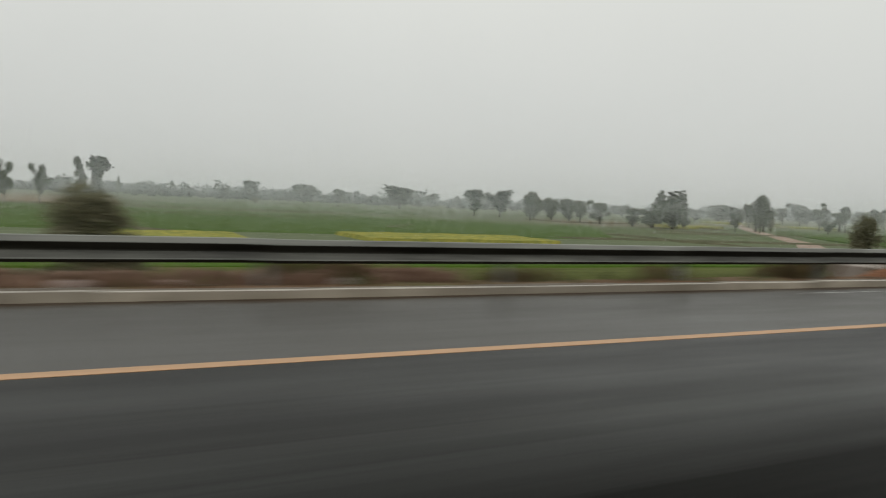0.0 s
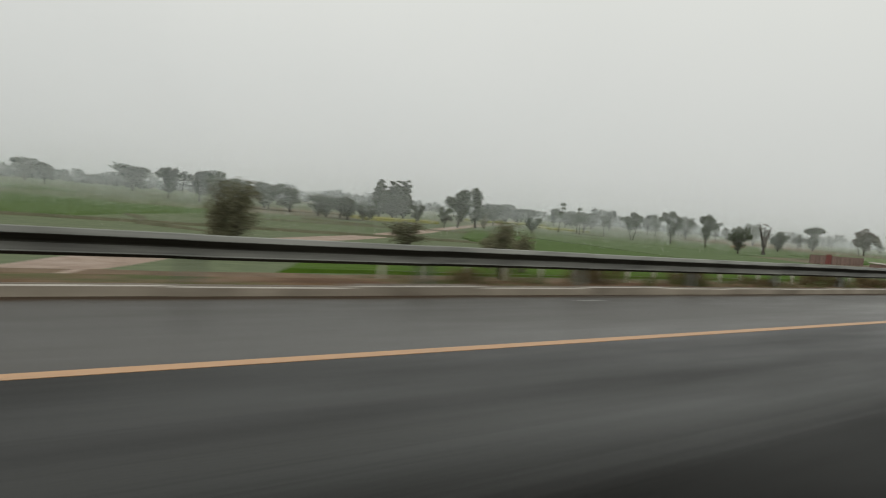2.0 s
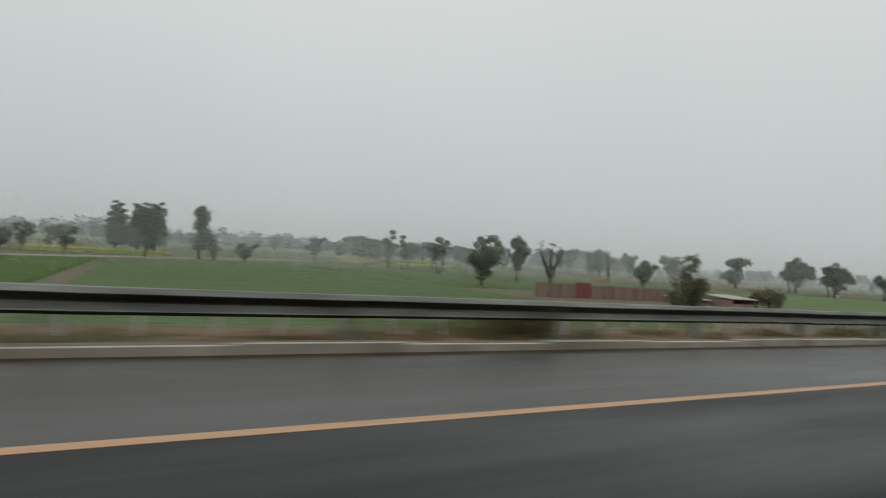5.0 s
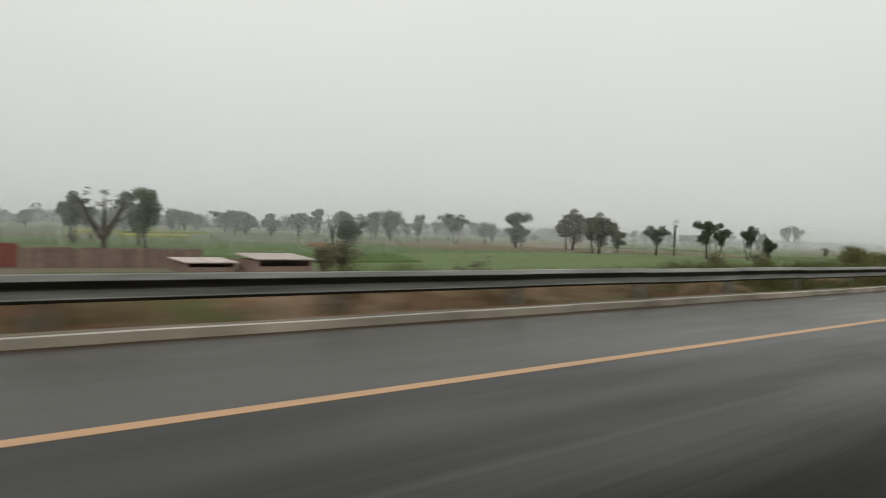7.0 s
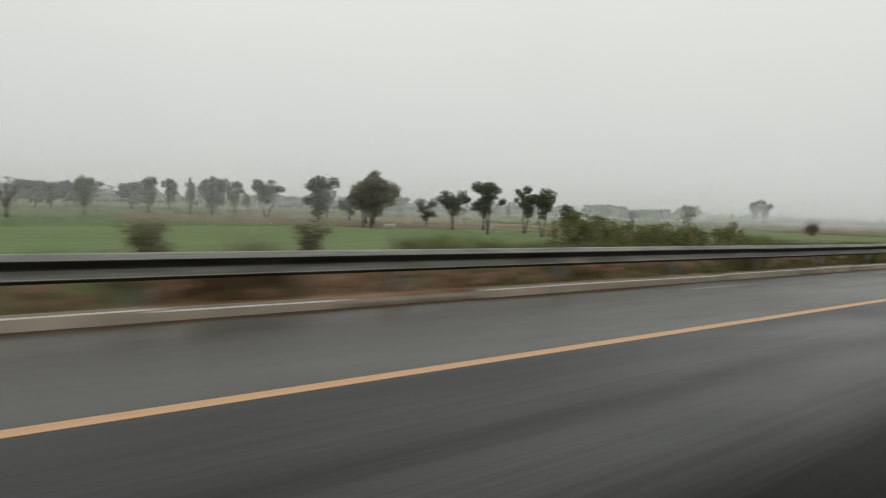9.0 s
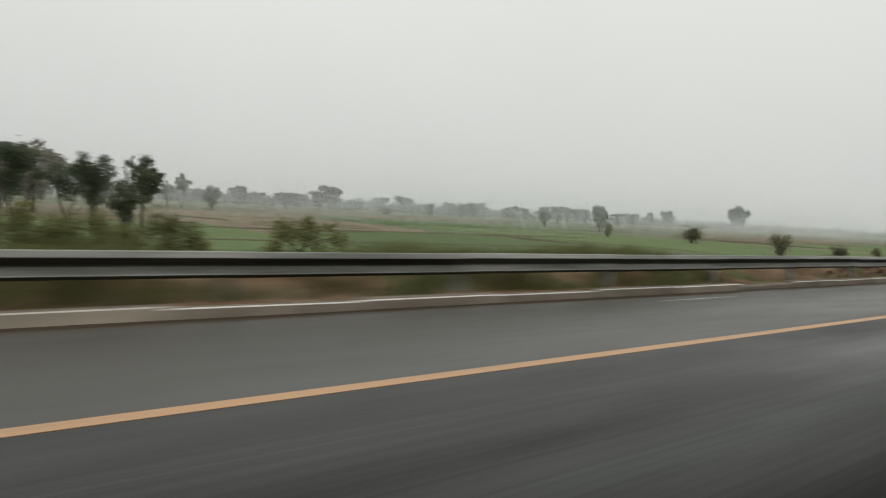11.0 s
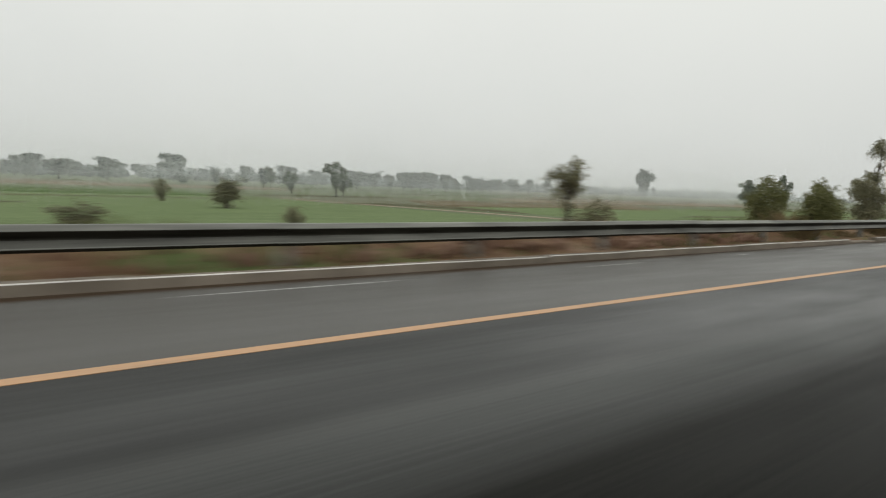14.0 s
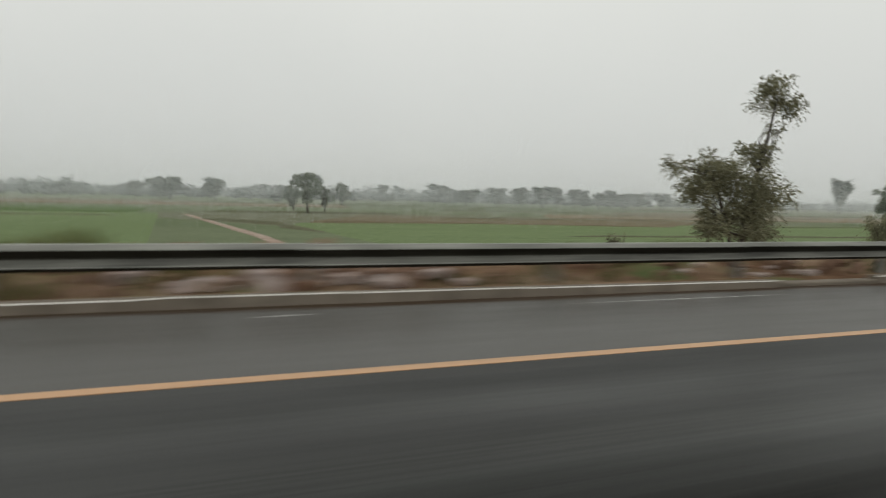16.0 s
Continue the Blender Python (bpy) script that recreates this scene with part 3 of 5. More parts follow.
# earth bunds between the plots
bund_rng = random.Random(19)
for y in (58, 84, 112, 146, 196, 262):
    x = -60 + bund_rng.uniform(0, 40)
    while x < 690:
        length, turn = bund_rng.uniform(22, 80) * (1 + y / 300), bund_rng.uniform(-0.10, 0.10)
        pts = [(x + length * k / 3, y + turn * length * k / 3 + bund_rng.uniform(-0.8, 0.8)) for k in range(4)]
        strip("field_bund", pts, bund_rng.uniform(1.4, 2.2), BUND, "low grassy earth bund between field plots", "field bund", bund_rng.uniform(0.28, 0.38), 0.3, False)
        x += length + bund_rng.uniform(30, 130)
for x in range(-40, 660, 41):
    y0 = bund_rng.uniform(48, 150)
    pts = [(x + bund_rng.uniform(-6, 6) + 0.5 * k * bund_rng.uniform(-4, 6), y0 + k * bund_rng.uniform(9, 14)) for k in range(4)]
    strip("field_bund", pts, bund_rng.uniform(1.2, 1.8), BUND, "low grassy earth bund between field plots", "field bund", bund_rng.uniform(0.28, 0.38), 0.3, False)

strip("path", [(48.5, 10.6), (50.5, 14), (54, 20), (59, 28), (65, 37), (72, 46), (81, 56), (90, 64.5), (100, 72.5), (111, 81.5), (123, 94), (138, 108.5), (160, 131), (186, 157), (222, 191), (262, 228), (361, 323)], 4.4, TRACK, "pale dirt farm track between fields", "path")
DIRT = make_soil("brown_wet_dirt", [(0.3, (0.105, 0.070, 0.042)), (0.7, (0.220, 0.155, 0.101))], 0.4)
strip("path", [(58, 33), (110, 32), (180, 32), (236, 32)], 7.4, DIRT, "pinkish-brown service track along the embankment foot", "path")
strip("path", [(392, 93), (410, 96)], 0.9, TRACK, "narrow pale field bund", "path")
strip("path", [(489, 40), (489, 60), (486, 126)], 1.2, TRACK, "narrow pale field bund", "path")


# ---- trees ----
def tube(verts, faces, points, radii, sides=7):
    base = len(verts)
    for i, p in enumerate(points):
        d = (points[min(i + 1, len(points) - 1)] - points[max(i - 1, 0)]).normalized()
        s = d.orthogonal().normalized()
        t = d.cross(s)
        for k in range(sides):
            a = 2 * math.pi * k / sides
            verts.append(p + (s * math.cos(a) + t * math.sin(a)) * radii[i])
    for i in range(len(points) - 1):
        for k in range(sides):
            a, b = base + i * sides + k, base + i * sides + (k + 1) % sides
            faces.append((a, b, b + sides, a + sides))


def limb(verts, faces, a, b, r0, r1, r, bend=0.12, steps=4, sides=6):
    d = (b - a).length
    pts = []
    for i in range(steps + 1):
        u = i / steps
        p = a.lerp(b, u)
        if 0 < i < steps:
            p = p + Vector((r.uniform(-1, 1), r.uniform(-1, 1), r.uniform(-0.4, 0.6))) * bend * d
        pts.append(p)
    tube(verts, faces, pts, [r0 + (r1 - r0) * i / steps for i in range(steps + 1)], sides)


def leaves(clumps, count, size, seed, flat=0.35, stray=0.12):
    """Leaf blades scattered through round clumps (x, y, z, radius), denser at the clump's rim."""
    g = np.random.default_rng(seed)
    c = np.array(clumps)
    w = c[:, 3] ** 2
    pick = g.choice(len(c), count, p=w / w.sum())
    d = g.normal(size=(count, 3))
    d /= np.linalg.norm(d, axis=1)[:, None]
    d[:, 2] *= 0.85
    rad = c[pick, 3] * (0.30 + 0.75 * g.random(count) ** 0.6) * (1 + 0.22 * g.exponential(1.0, count) * (g.random(count) < stray))
    mid = c[pick, :3] + d * rad[:, None]
    u = g.normal(size=(count, 3))
    u[:, 2] *= flat
    u /= np.linalg.norm(u, axis=1)[:, None]
    v = np.cross(u, g.normal(size=(count, 3)))
    v /= np.linalg.norm(v, axis=1)[:, None]
    s = size * (0.6 + 0.8 * g.random(count))[:, None]
    quad = np.stack([mid - u * s, mid + v * s * 0.42, mid + u * s, mid - v * s * 0.42], 1).reshape(-1, 3)
    return quad, np.arange(count * 4).reshape(-1, 4)


def sprays(clumps, count, size, seed, per=12):
    """Feathery foliage: arching, drooping strands that start inside the clumps and carry fine leaflets."""
    g = np.random.default_rng(seed)
    c = np.array(clumps)
    k = count // per
    w = c[:, 3] ** 1.8
    pick = g.choice(len(c), k, p=w / w.sum())
    d = g.normal(size=(k, 3))
    d /= np.linalg.norm(d, axis=1)[:, None]
    q = c[pick, 3][:, None]
    start = c[pick, :3] + d * q * (0.15 + 0.65 * g.random((k, 1)))
    head = d + np.array([0, 0, 0.35]) + 0.35 * g.normal(size=(k, 3))
    head /= np.linalg.norm(head, axis=1)[:, None]
    reach = (0.32 + 0.8 * q) * (0.35 + 0.7 * g.random((k, 1)))
    u = (np.arange(per) + g.random((k, per))) / per
    mid = start[:, None, :] + head[:, None, :] * (reach * u)[..., None] - np.array([0, 0, 1.0]) * (reach * 0.65 * u ** 2)[..., None]
    mid = (mid + 0.03 * g.normal(size=mid.shape)).reshape(-1, 3)
    n = len(mid)
    a = np.repeat(head, per, 0) * 0.6 + g.normal(size=(n, 3)) * 0.6 - np.array([0, 0, 0.45])
    a /= np.linalg.norm(a, axis=1)[:, None]
    v = np.cross(a, g.normal(size=(n, 3)))
    v /= np.linalg.norm(v, axis=1)[:, None]
    s = size * (0.6 + 0.8 * g.random(n))[:, None]
    quad = np.stack([mid - a * s, mid + v * s * 0.36, mid + a * s, mid - v * s * 0.36], 1).reshape(-1, 3)
    return quad, np.arange(n * 4).reshape(-1, 4)


def make_tree(name, clumps, stems, count, size, leaf, seed, label, category="tree", twigs=1, feathery=False):
    """A tree at the origin: stems are (points, radius); every clump hangs on a limb."""
    r = random.Random(seed)
    root = tagged(new(name), label, category)
    verts, faces, tips = [], [], []
    for pts, rad in stems:
        pts = [Vector(p) for p in pts]
        tube(verts, faces, pts, [rad * (1.25 if i == 0 else 1 - 0.75 * i / (len(pts) - 1)) for i in range(len(pts))], 8)
        tips += [(p, rad * (1 - 0.75 * i / (len(pts) - 1))) for i, p in enumerate(pts) if i]
    for x, y, z, q in clumps:
        c = Vector((x, y, z))
        a, rad = min(tips, key=lambda k: (k[0] - c).length + (2.0 if k[0].z > c.z else 0))
        limb(verts, faces, a, c, rad * 0.55, rad * 0.15, r, 0.1, 3, 5)
        for _ in range(twigs):
            e = c + Vector((r.uniform(-1, 1), r.uniform(-1, 1), r.uniform(-0.5, 0.9))) * q * 0.9
            limb(verts, faces, c, e, rad * 0.16, rad * 0.05, r, 0.1, 2, 3)
    part("trunk", mesh_of("trunk", verts, faces, BARK, smooth=True), root)
    if count:
        v, f = (sprays if feathery else leaves)(clumps, int(count * 0.86) if feathery else count, size, seed)
        if feathery:
            inner, g = leaves([(x, y, z, q * 0.85) for x, y, z, q in clumps if q > 0.33] or clumps, int(count * 0.14), size * 1.6, seed + 1, 0.7, 0.0)
            v, f = np.concatenate([v, inner]), np.concatenate([f, g + len(v)])
        part("crown", mesh_of("crown", v, f, leaf), root)
    return root


def round_clumps(r, n, w, z0, z1, q):
    """Clumps through a crown of a few unequal round lobes, narrow at its foot, width w, from z0 to z1."""
    h = z1 - z0
    lobes = [(r.uniform(-0.06, 0.06), r.uniform(-0.06, 0.06), 0.53, 0.40, 0.45)]
    turn = r.uniform(0, 6.28)
    for k in range(r.choice((3, 4, 4, 5))):
        a = turn + k * 2.4 + r.uniform(-0.4, 0.4)
        d, size = r.uniform(0.20, 0.32), r.uniform(0.15, 0.25)
        lobes.append((d * math.cos(a), d * math.sin(a), r.uniform(0.30, 0.78), size, size * r.uniform(0.9, 1.3)))
    out = []
    for i in range(n):
        x, y, z, rx, rz = lobes[0] if r.random() < 0.45 else lobes[i % len(lobes)]
        v = Vector((r.gauss(0, 1), r.gauss(0, 1), r.gauss(0, 1))).normalized() * r.uniform(0.45, 1.0)
        size = q * r.uniform(0.5, 1.05)
        ax, az = max(rx * w - size, 0.12 * w), max(rz * h - size, 0.10 * h)
        out.append([x * w + v.x * ax, y * w + v.y * ax, z0 + z * h + v.z * az, size])
    out += [[r.uniform(-0.08, 0.08) * w, r.uniform(-0.08, 0.08) * w, z0 + f * h, q] for f in (0.16, 0.28, 0.40, 0.52)]
    top = max(c[2] + 0.9 * c[3] for c in out)
    return [(x, y, z0 + (z - z0) * (z1 - z0) / (top - z0) if z > z0 else z0 + 0.1 * h, c) for x, y, z, c in out]


def tree_template(kind, seed):
    r = random.Random(seed * 7 + 1)
    lean = r.uniform(-0.5, 0.5)
    if kind == "shade":
        c = round_clumps(r, 24, 8.8, 1.9, 10.3, 1.2)
        return make_tree("tree", c, [([(0, 0, -0.4), (lean * 0.3, 0.1, 1.6), (lean, 0, 3.6), (lean * 0.6, 0.2, 6.5)], 0.26)], 4400, 0.245, LEAF, seed, "grey-green shade tree with a rounded crown in a field")
    if kind == "dark":
        c = round_clumps(r, 28, 8.8, 0.5, 10.3, 1.3)
        return make_tree("tree", c, [([(0, 0, -0.4), (0.1, 0.1, 1.4), (lean, 0, 3.8), (lean * 0.6, 0.2, 7)], 0.30)], 4800, 0.26, LEAF_DARK, seed, "dense dark green tree with foliage low to the ground")
    if kind == "lean":
        c = round_clumps(r, 20, 8.6, 3.2, 10.3, 1.1)
        stems = [([(0, 0, -0.4), (-0.5, 0.1, 1.8), (-1.5, 0.2, 4.2), (-1.9, 0, 6.8)], 0.20), ([(0.3, 0.2, -0.4), (0.7, 0, 2.0), (1.5, -0.3, 4.6), (1.8, 0, 7.2)], 0.18)]
        return make_tree("tree", c, stems, 4800, 0.21, LEAF_DARK, seed, "dark field tree forking low under an open crown")
    if kind == "poplar":
        c = [(0.45 * math.sin(i * 2.1), 0.45 * math.cos(i * 1.7), 1.2 + 0.42 * i, (0.22 + 1.05 * min(1.0, (i + 2) / 8) * (1 - (i / 21) ** 1.4)) * r.uniform(0.85, 1.1)) for i in range(21)]
        return make_tree("tree", c, [([(0, 0, -0.4), (0, 0.1, 2), (0.1, 0, 5), (0, 0, 9.2)], 0.18)], 4800, 0.24, LEAF_DARK, seed, "tall narrow dark green tree in a grove")
    if kind == "tall":
        c = [(r.uniform(-1.1, 1.1), r.uniform(-1.1, 1.1), 2.2 + 0.62 * i, r.uniform(0.8, 1.4)) for i in range(10)] + [(1.0, 0, 8.6, 1.2), (0.5, 0.3, 9.0, 0.8), (1.3, 0.1, 9.5, 0.7), (0.8, 0, 9.9, 0.45)]
        return make_tree("tree", c, [([(0, 0, -0.4), (0.1, 0.1, 2), (0.3, 0, 5), (0.8, 0, 8.8)], 0.2)], 3800, 0.21, LEAF, seed, "tall uneven tree with a tufted top")
    if kind == "pole":
        c = [(lean * 2, 0.2, 9.5, 0.7), (-0.9, 0.1, 8.2, 0.6), (0.8, -0.2, 7.4, 0.8), (0.2, 0.2, 6.4, 0.9), (-0.4, 0, 5.4, 0.7)]
        return make_tree("tree", c, [([(0, 0, -0.4), (lean * 0.5, 0.1, 2.5), (lean, 0, 6), (lean * 1.6, 0.1, 9.4)], 0.16)], 1700, 0.17, LEAF, seed, "slim lopped tree with sparse leaf tufts")
    if kind == "bare":
        c = [(x, y, z, 0.7) for x, y, z in ((-3, 0.3, 8.2), (-1.6, 0.8, 9.4), (0.2, 0, 9.6), (1.8, -0.6, 9.0), (3.2, 0.2, 7.8), (-3.6, -0.4, 6.4), (3.5, 0.6, 6.2), (0.8, 1.2, 8.2), (-0.9, -1, 7.6))]
        return make_tree("tree", c, [([(0, 0, -0.4), (0.1, 0.1, 1.8), (0, 0, 3.6)], 0.55), ([(0, 0, 2.8), (-1.2, 0, 4.8), (-2.2, 0, 6.8), (-2.9, 0.2, 8.4)], 0.46), ([(0, 0, 2.8), (1.1, 0.2, 4.8), (1.9, 0, 6.8), (2.6, 0.1, 8.4)], 0.46), ([(0, 0, 3.0), (0.2, 0.3, 5.5), (0.1, 0.2, 8.6)], 0.40)], 60, 0.3, LEAF_RUST, seed, "bare leafless tree with spreading branches", twigs=3)
    if kind == "broad":
        c = round_clumps(r, 36, 8.8, 1.4, 10.3, 1.35)
        return make_tree("tree", c, [([(0, 0, -0.4), (0.1, 0, 1.5), (-0.6, 0, 4), (-0.8, 0, 7)], 0.3), ([(1.2, 0.5, -0.4), (1.5, 0.4, 2), (2, 0, 5)], 0.2)], 7000, 0.25, LEAF_RUST, seed, "large broad brownish-green tree with a full crown")
    if kind == "far":
        c = round_clumps(r, 22, 8.8, r.uniform(0.4, 1.6), 10.2, r.uniform(1.2, 1.6))
        # distant trees take the leaf colour with haze mixed in
        return make_tree("tree", c, [([(0, 0, -0.4), (0.1, 0, 2), (lean, 0, 5.5)], 0.25)], 2100, 0.52, LEAF_HAZED, seed, "far field tree with leaves greyed for haze", twigs=0)
    if kind == "shrub":
        c = round_clumps(r, 18, 2.9, 0.45, 2.75, 0.58) + [(r.uniform(-0.3, 0.3), r.uniform(-0.3, 0.3), 0.5 + 0.45 * k, 0.6) for k in range(5)] + [(r.uniform(-0.9, 0.9), r.uniform(-0.9, 0.9), r.uniform(2.4, 3.0), r.uniform(0.14, 0.28)) for _ in range(7)]
        stems = [([(0, 0, -0.3), (r.uniform(-0.3, 0.3), r.uniform(-0.3, 0.3), 0.8), (r.uniform(-0.9, 0.9), r.uniform(-0.8, 0.8), 2.0)], 0.05) for _ in range(5)]
        return make_tree("shrub", c, stems, 4200, 0.070, LEAF_NEAR, seed, "olive-green wild shrub on the embankment slope", "shrub", 1, True)


TEMPLATES = {}
SIZE = {"shrub": (3.1, 2.6), "poplar": (10.0, 2.8), "tall": (10.0, 4.2), "pole": (10.0, 3.2), "bare": (9.8, 8.0)}
VARIANTS = {"shade": 4, "dark": 5, "lean": 3, "far": 9, "shrub": 4, "poplar": 2, "pole": 2}
place_rng = random.Random(11)


def plant(kind, x, y, h, w, group="field trees"):
    """A tree or shrub of height h and width w standing at x, y."""
    k = place_rng.randrange(VARIANTS.get(kind, 1))
    h0, w0 = SIZE.get(kind, (10.4, 8.4))
    m = pose(x, y, ground_z(x, y), 0, 0, place_rng.uniform(0, 360)) @ Matrix.Diagonal((w / w0, w / w0, h / h0, 1))
    if (kind, k) not in TEMPLATES:
        ob = TEMPLATES[kind, k] = tree_template(kind, 20 + 10 * k + len(kind))
        tagged(ob, group=group)
        ob.matrix_basis = m
    else:
        src = TEMPLATES[kind, k]
        ob = copy_thing(src, m @ Matrix.Diagonal((1 / src.scale.x, 1 / src.scale.y, 1 / src.scale.z, 1)))
    return ob


# trees: stretch A
plant("far", -3, 325, 18.1, 9.9)
plant("tall", -8.6, 300, 15.4, 5.2)
# narrow tree standing in for a thin far pole
plant("poplar", 6.0, 400, 10.5, 2.2)
plant("shade", -14, 190, 9.8, 5.1)
plant("shade", -19, 170, 9.9, 4.2)
plant("far", 73, 395, 12.0, 12.5)
plant("far", 100, 385, 11.2, 15.8)
plant("far", 100, 320, 8.9, 7.5)
plant("far", 136, 332, 12.1, 19.1)
plant("far", 195, 420, 9.9, 9.8)
plant("far", 219, 430, 9.0, 7.8)
plant("far", 49, 330, 6.7, 5.5)
plant("shrub", 63, 330, 2.9, 4.2)
plant("far", 122, 225, 10.2, 8.3)
plant("far", 130, 220, 10.3, 10.7)
plant("dark", 135, 205, 8.4, 8.5)
plant("dark", 139, 190, 8.2, 9.5)
plant("dark", 138, 150, 5.2, 7.3)
plant("dark", 141, 145, 5.8, 8.4)
plant("dark", 150, 150, 4.0, 4.5)
plant("dark", 160, 170, 4.8, 3.2)
plant("poplar", 175, 186, 12.3, 6.1)
plant("poplar", 180, 186, 12.5, 6.4)
plant("poplar", 184, 186, 12.9, 5.9)
plant("dark", 175, 146, 11.0, 8.6)
plant("tall", 187, 153, 11.3, 6.4)
plant("shrub", 190, 153, 4.6, 3.1)
plant("far", 293, 300, 10.8, 14.6)
plant("far", 275, 246, 8.9, 14.6)
plant("far", 338, 310, 10.4, 14.5)
plant("pole", 245, 176, 10.6, 4.9)
plant("pole", 243, 164, 9.2, 4.3)
plant("pole", 262, 179, 7.4, 6.2)
plant("pole", 257, 165, 7.3, 4.1)
plant("lean", 238, 138, 9.2, 8.6)
plant("far", 338, 230, 10.9, 7.7)
plant("far", 356, 220, 10.8, 9.6)
plant("shade", 160, 132, 5.4, 4.7)
plant("shade", 154, 135, 5.4, 3.9)
plant("shade", 191, 134, 4.4, 5.5)
plant("shade", 231, 196, 7.5, 7.8)
plant("far", 255, 300, 7.3, 7.5)
plant("far", 267, 260, 6.6, 9.2)
plant("far", 273, 250, 6.7, 11.2)
plant("far", 321, 328, 9.9, 14.9)
plant("lean", 248, 170, 7.4, 7.7)
plant("dark", 215, 89, 7.0, 6.4)
plant("shade", 244, 116, 10.3, 6.3)
plant("bare", 232, 92, 8.1, 8.0)
# trees: stretch near A
plant("shrub", 96.7, 38, 3.4, 2.3)
plant("shrub", 95, 40, 3.0, 2.0)
plant("shrub", 91.3, 34.4, 4.3, 2.8)
plant("shrub", 100, 59, 3.2, 4.6)
# trees: stretch B
plant("far", 272, 235, 7.0, 4.9)
plant("far", 280, 249, 8.6, 10.5)
plant("far", 287, 235, 7.7, 6.1)
plant("far", 297, 251, 7.2, 4.8)
plant("far", 306, 265, 7.3, 7.2)
plant("far", 307, 231, 8.2, 9.3)
plant("far", 319, 250, 8.8, 6.7)
plant("shade", 328, 195, 9.7, 7.7)
plant("dark", 280, 113, 6.7, 7.3)
plant("shade", 343, 174, 9.2, 6.1)
plant("dark", 337, 189, 9.9, 3.7)
plant("dark", 343, 189, 10.9, 10.3)
plant("lean", 344, 157, 9.7, 10.2)
plant("dark", 344, 132, 10.2, 10.3)
plant("broad", 346, 114, 11.1, 10.6)
plant("broad", 334, 96.5, 9.6, 9.0)
plant("shade", 352, 105, 5.7, 4.9)
plant("lean", 346, 90, 7.2, 7.4)
plant("bare", 353, 90, 8.4, 3.4)
plant("lean", 339, 74, 8.1, 7.2)
plant("lean", 351, 78, 8.1, 6.1)
plant("lean", 344, 68, 7.4, 4.8)
plant("dark", 346.2, 64.8, 5.2, 3.4)
plant("shade", 247, 130, 10.5, 8.7)
plant("far", 275, 230, 7.6, 8.4)
plant("far", 332, 301, 9.4, 19.4)
plant("bare", 287, 131, 6.8, 5.7)
plant("shade", 303, 153, 8.4, 4.3)
plant("far", 311, 230, 8.1, 7.6)
plant("far", 320, 230, 8.2, 8.8)
plant("far", 336, 240, 9.1, 10.3)
plant("far", 340, 215, 10.2, 5.4)
plant("shade", 358, 200, 6.7, 3.7)
# trees: stretch C
plant("far", 474, 420, 9.1, 12.9)
plant("far", 489, 430, 8.7, 14.8)
plant("far", 492, 400, 12.3, 11.4)
plant("far", 513, 420, 9.6, 13.7)
plant("far", 546, 450, 9.8, 13.6)
plant("far", 558, 450, 9.7, 11.5)
plant("far", 575, 438, 16.5, 17.7)
plant("far", 530, 300, 4.0, 11.0)
plant("far", 624, 444, 11.8, 9.1)
plant("far", 696, 519, 15.1, 20.9)
plant("far", 662, 420, 6.7, 9.2)
plant("far", 696, 420, 11.8, 18.3)
plant("far", 619, 300, 8.6, 12.8)
plant("far", 662, 330, 9.1, 9.4)
plant("far", 678, 330, 10.9, 8.1)
plant("far", 704, 330, 11.0, 9.9)
plant("far", 724, 330, 11.1, 7.9)
plant("far", 708, 300, 8.4, 10.2)
plant("far", 721, 300, 8.9, 10.4)
plant("far", 781, 330, 10.3, 10.1)
plant("far", 800, 330, 11.9, 10.4)
plant("far", 824, 330, 14.7, 14.2)
plant("far", 840, 276, 20.7, 10.9)
plant("far", 661, 300, 11.3, 13.0)
plant("far", 679, 300, 10.2, 7.0)
plant("far", 680, 280, 8.4, 7.4)
plant("far", 695, 280, 8.6, 10.7)
plant("far", 763, 330, 9.3, 8.4)
plant("far", 654, 400, 10.6, 12.5)
plant("far", 700, 420, 11.6, 17.8)
plant("far", 528, 260, 7.0, 5.0)
plant("far", 548, 260, 8.1, 6.9)
plant("far", 575, 438, 17.6, 17.1)
plant("far", 508, 330, 10.9, 11.7)
plant("far", 489, 330, 9.2, 14.9)
plant("far", 650, 330, 9.9, 10.2)
plant("far", 649, 300, 10.3, 9.4)
plant("far", 669, 300, 10.9, 9.6)
plant("far", 686, 300, 8.5, 6.3)
plant("far", 701, 300, 8.6, 11.2)
plant("far", 734, 300, 9.8, 10.9)
plant("far", 873, 300, 21.4, 12.5)
plant("shrub", 234, 26, 3.2, 4.6)
plant("shade", 511, 146, 8.8, 8.2)
plant("dark", 513, 172, 6.4, 6.0)
plant("shade", 515.5, 150, 6.0, 5.4)
plant("shade", 546, 250, 8.8, 7.0)
plant("shrub", 505, 33, 1.9, 1.7)
plant("dark", 624, 98, 9.2, 9.6)
plant("dark", 644, 97, 11.5, 6.7)
plant("shrub", 78.7, 50, 5.9, 3.7)
plant("shrub", 77.4, 50.4, 4.3, 2.8)
plant("shrub", 533.4, 37, 3.6, 2.6)
plant("shrub", 452.7, 96.8, 3.6, 2.5)
plant("shrub", 453.3, 76.8, 3.9, 4.9)
plant("shrub", 418.3, 42.6, 3.6, 3.2)
plant("shrub", 429.3, 40, 2.2, 3.2)
plant("shrub", 441.8, 40, 2.1, 1.6)
plant("shrub", 391.6, 19.9, 4.0, 2.2)
plant("shrub", 392.3, 20.6, 2.9, 3.2)
plant("shrub", 396.2, 19.2, 3.3, 1.7)
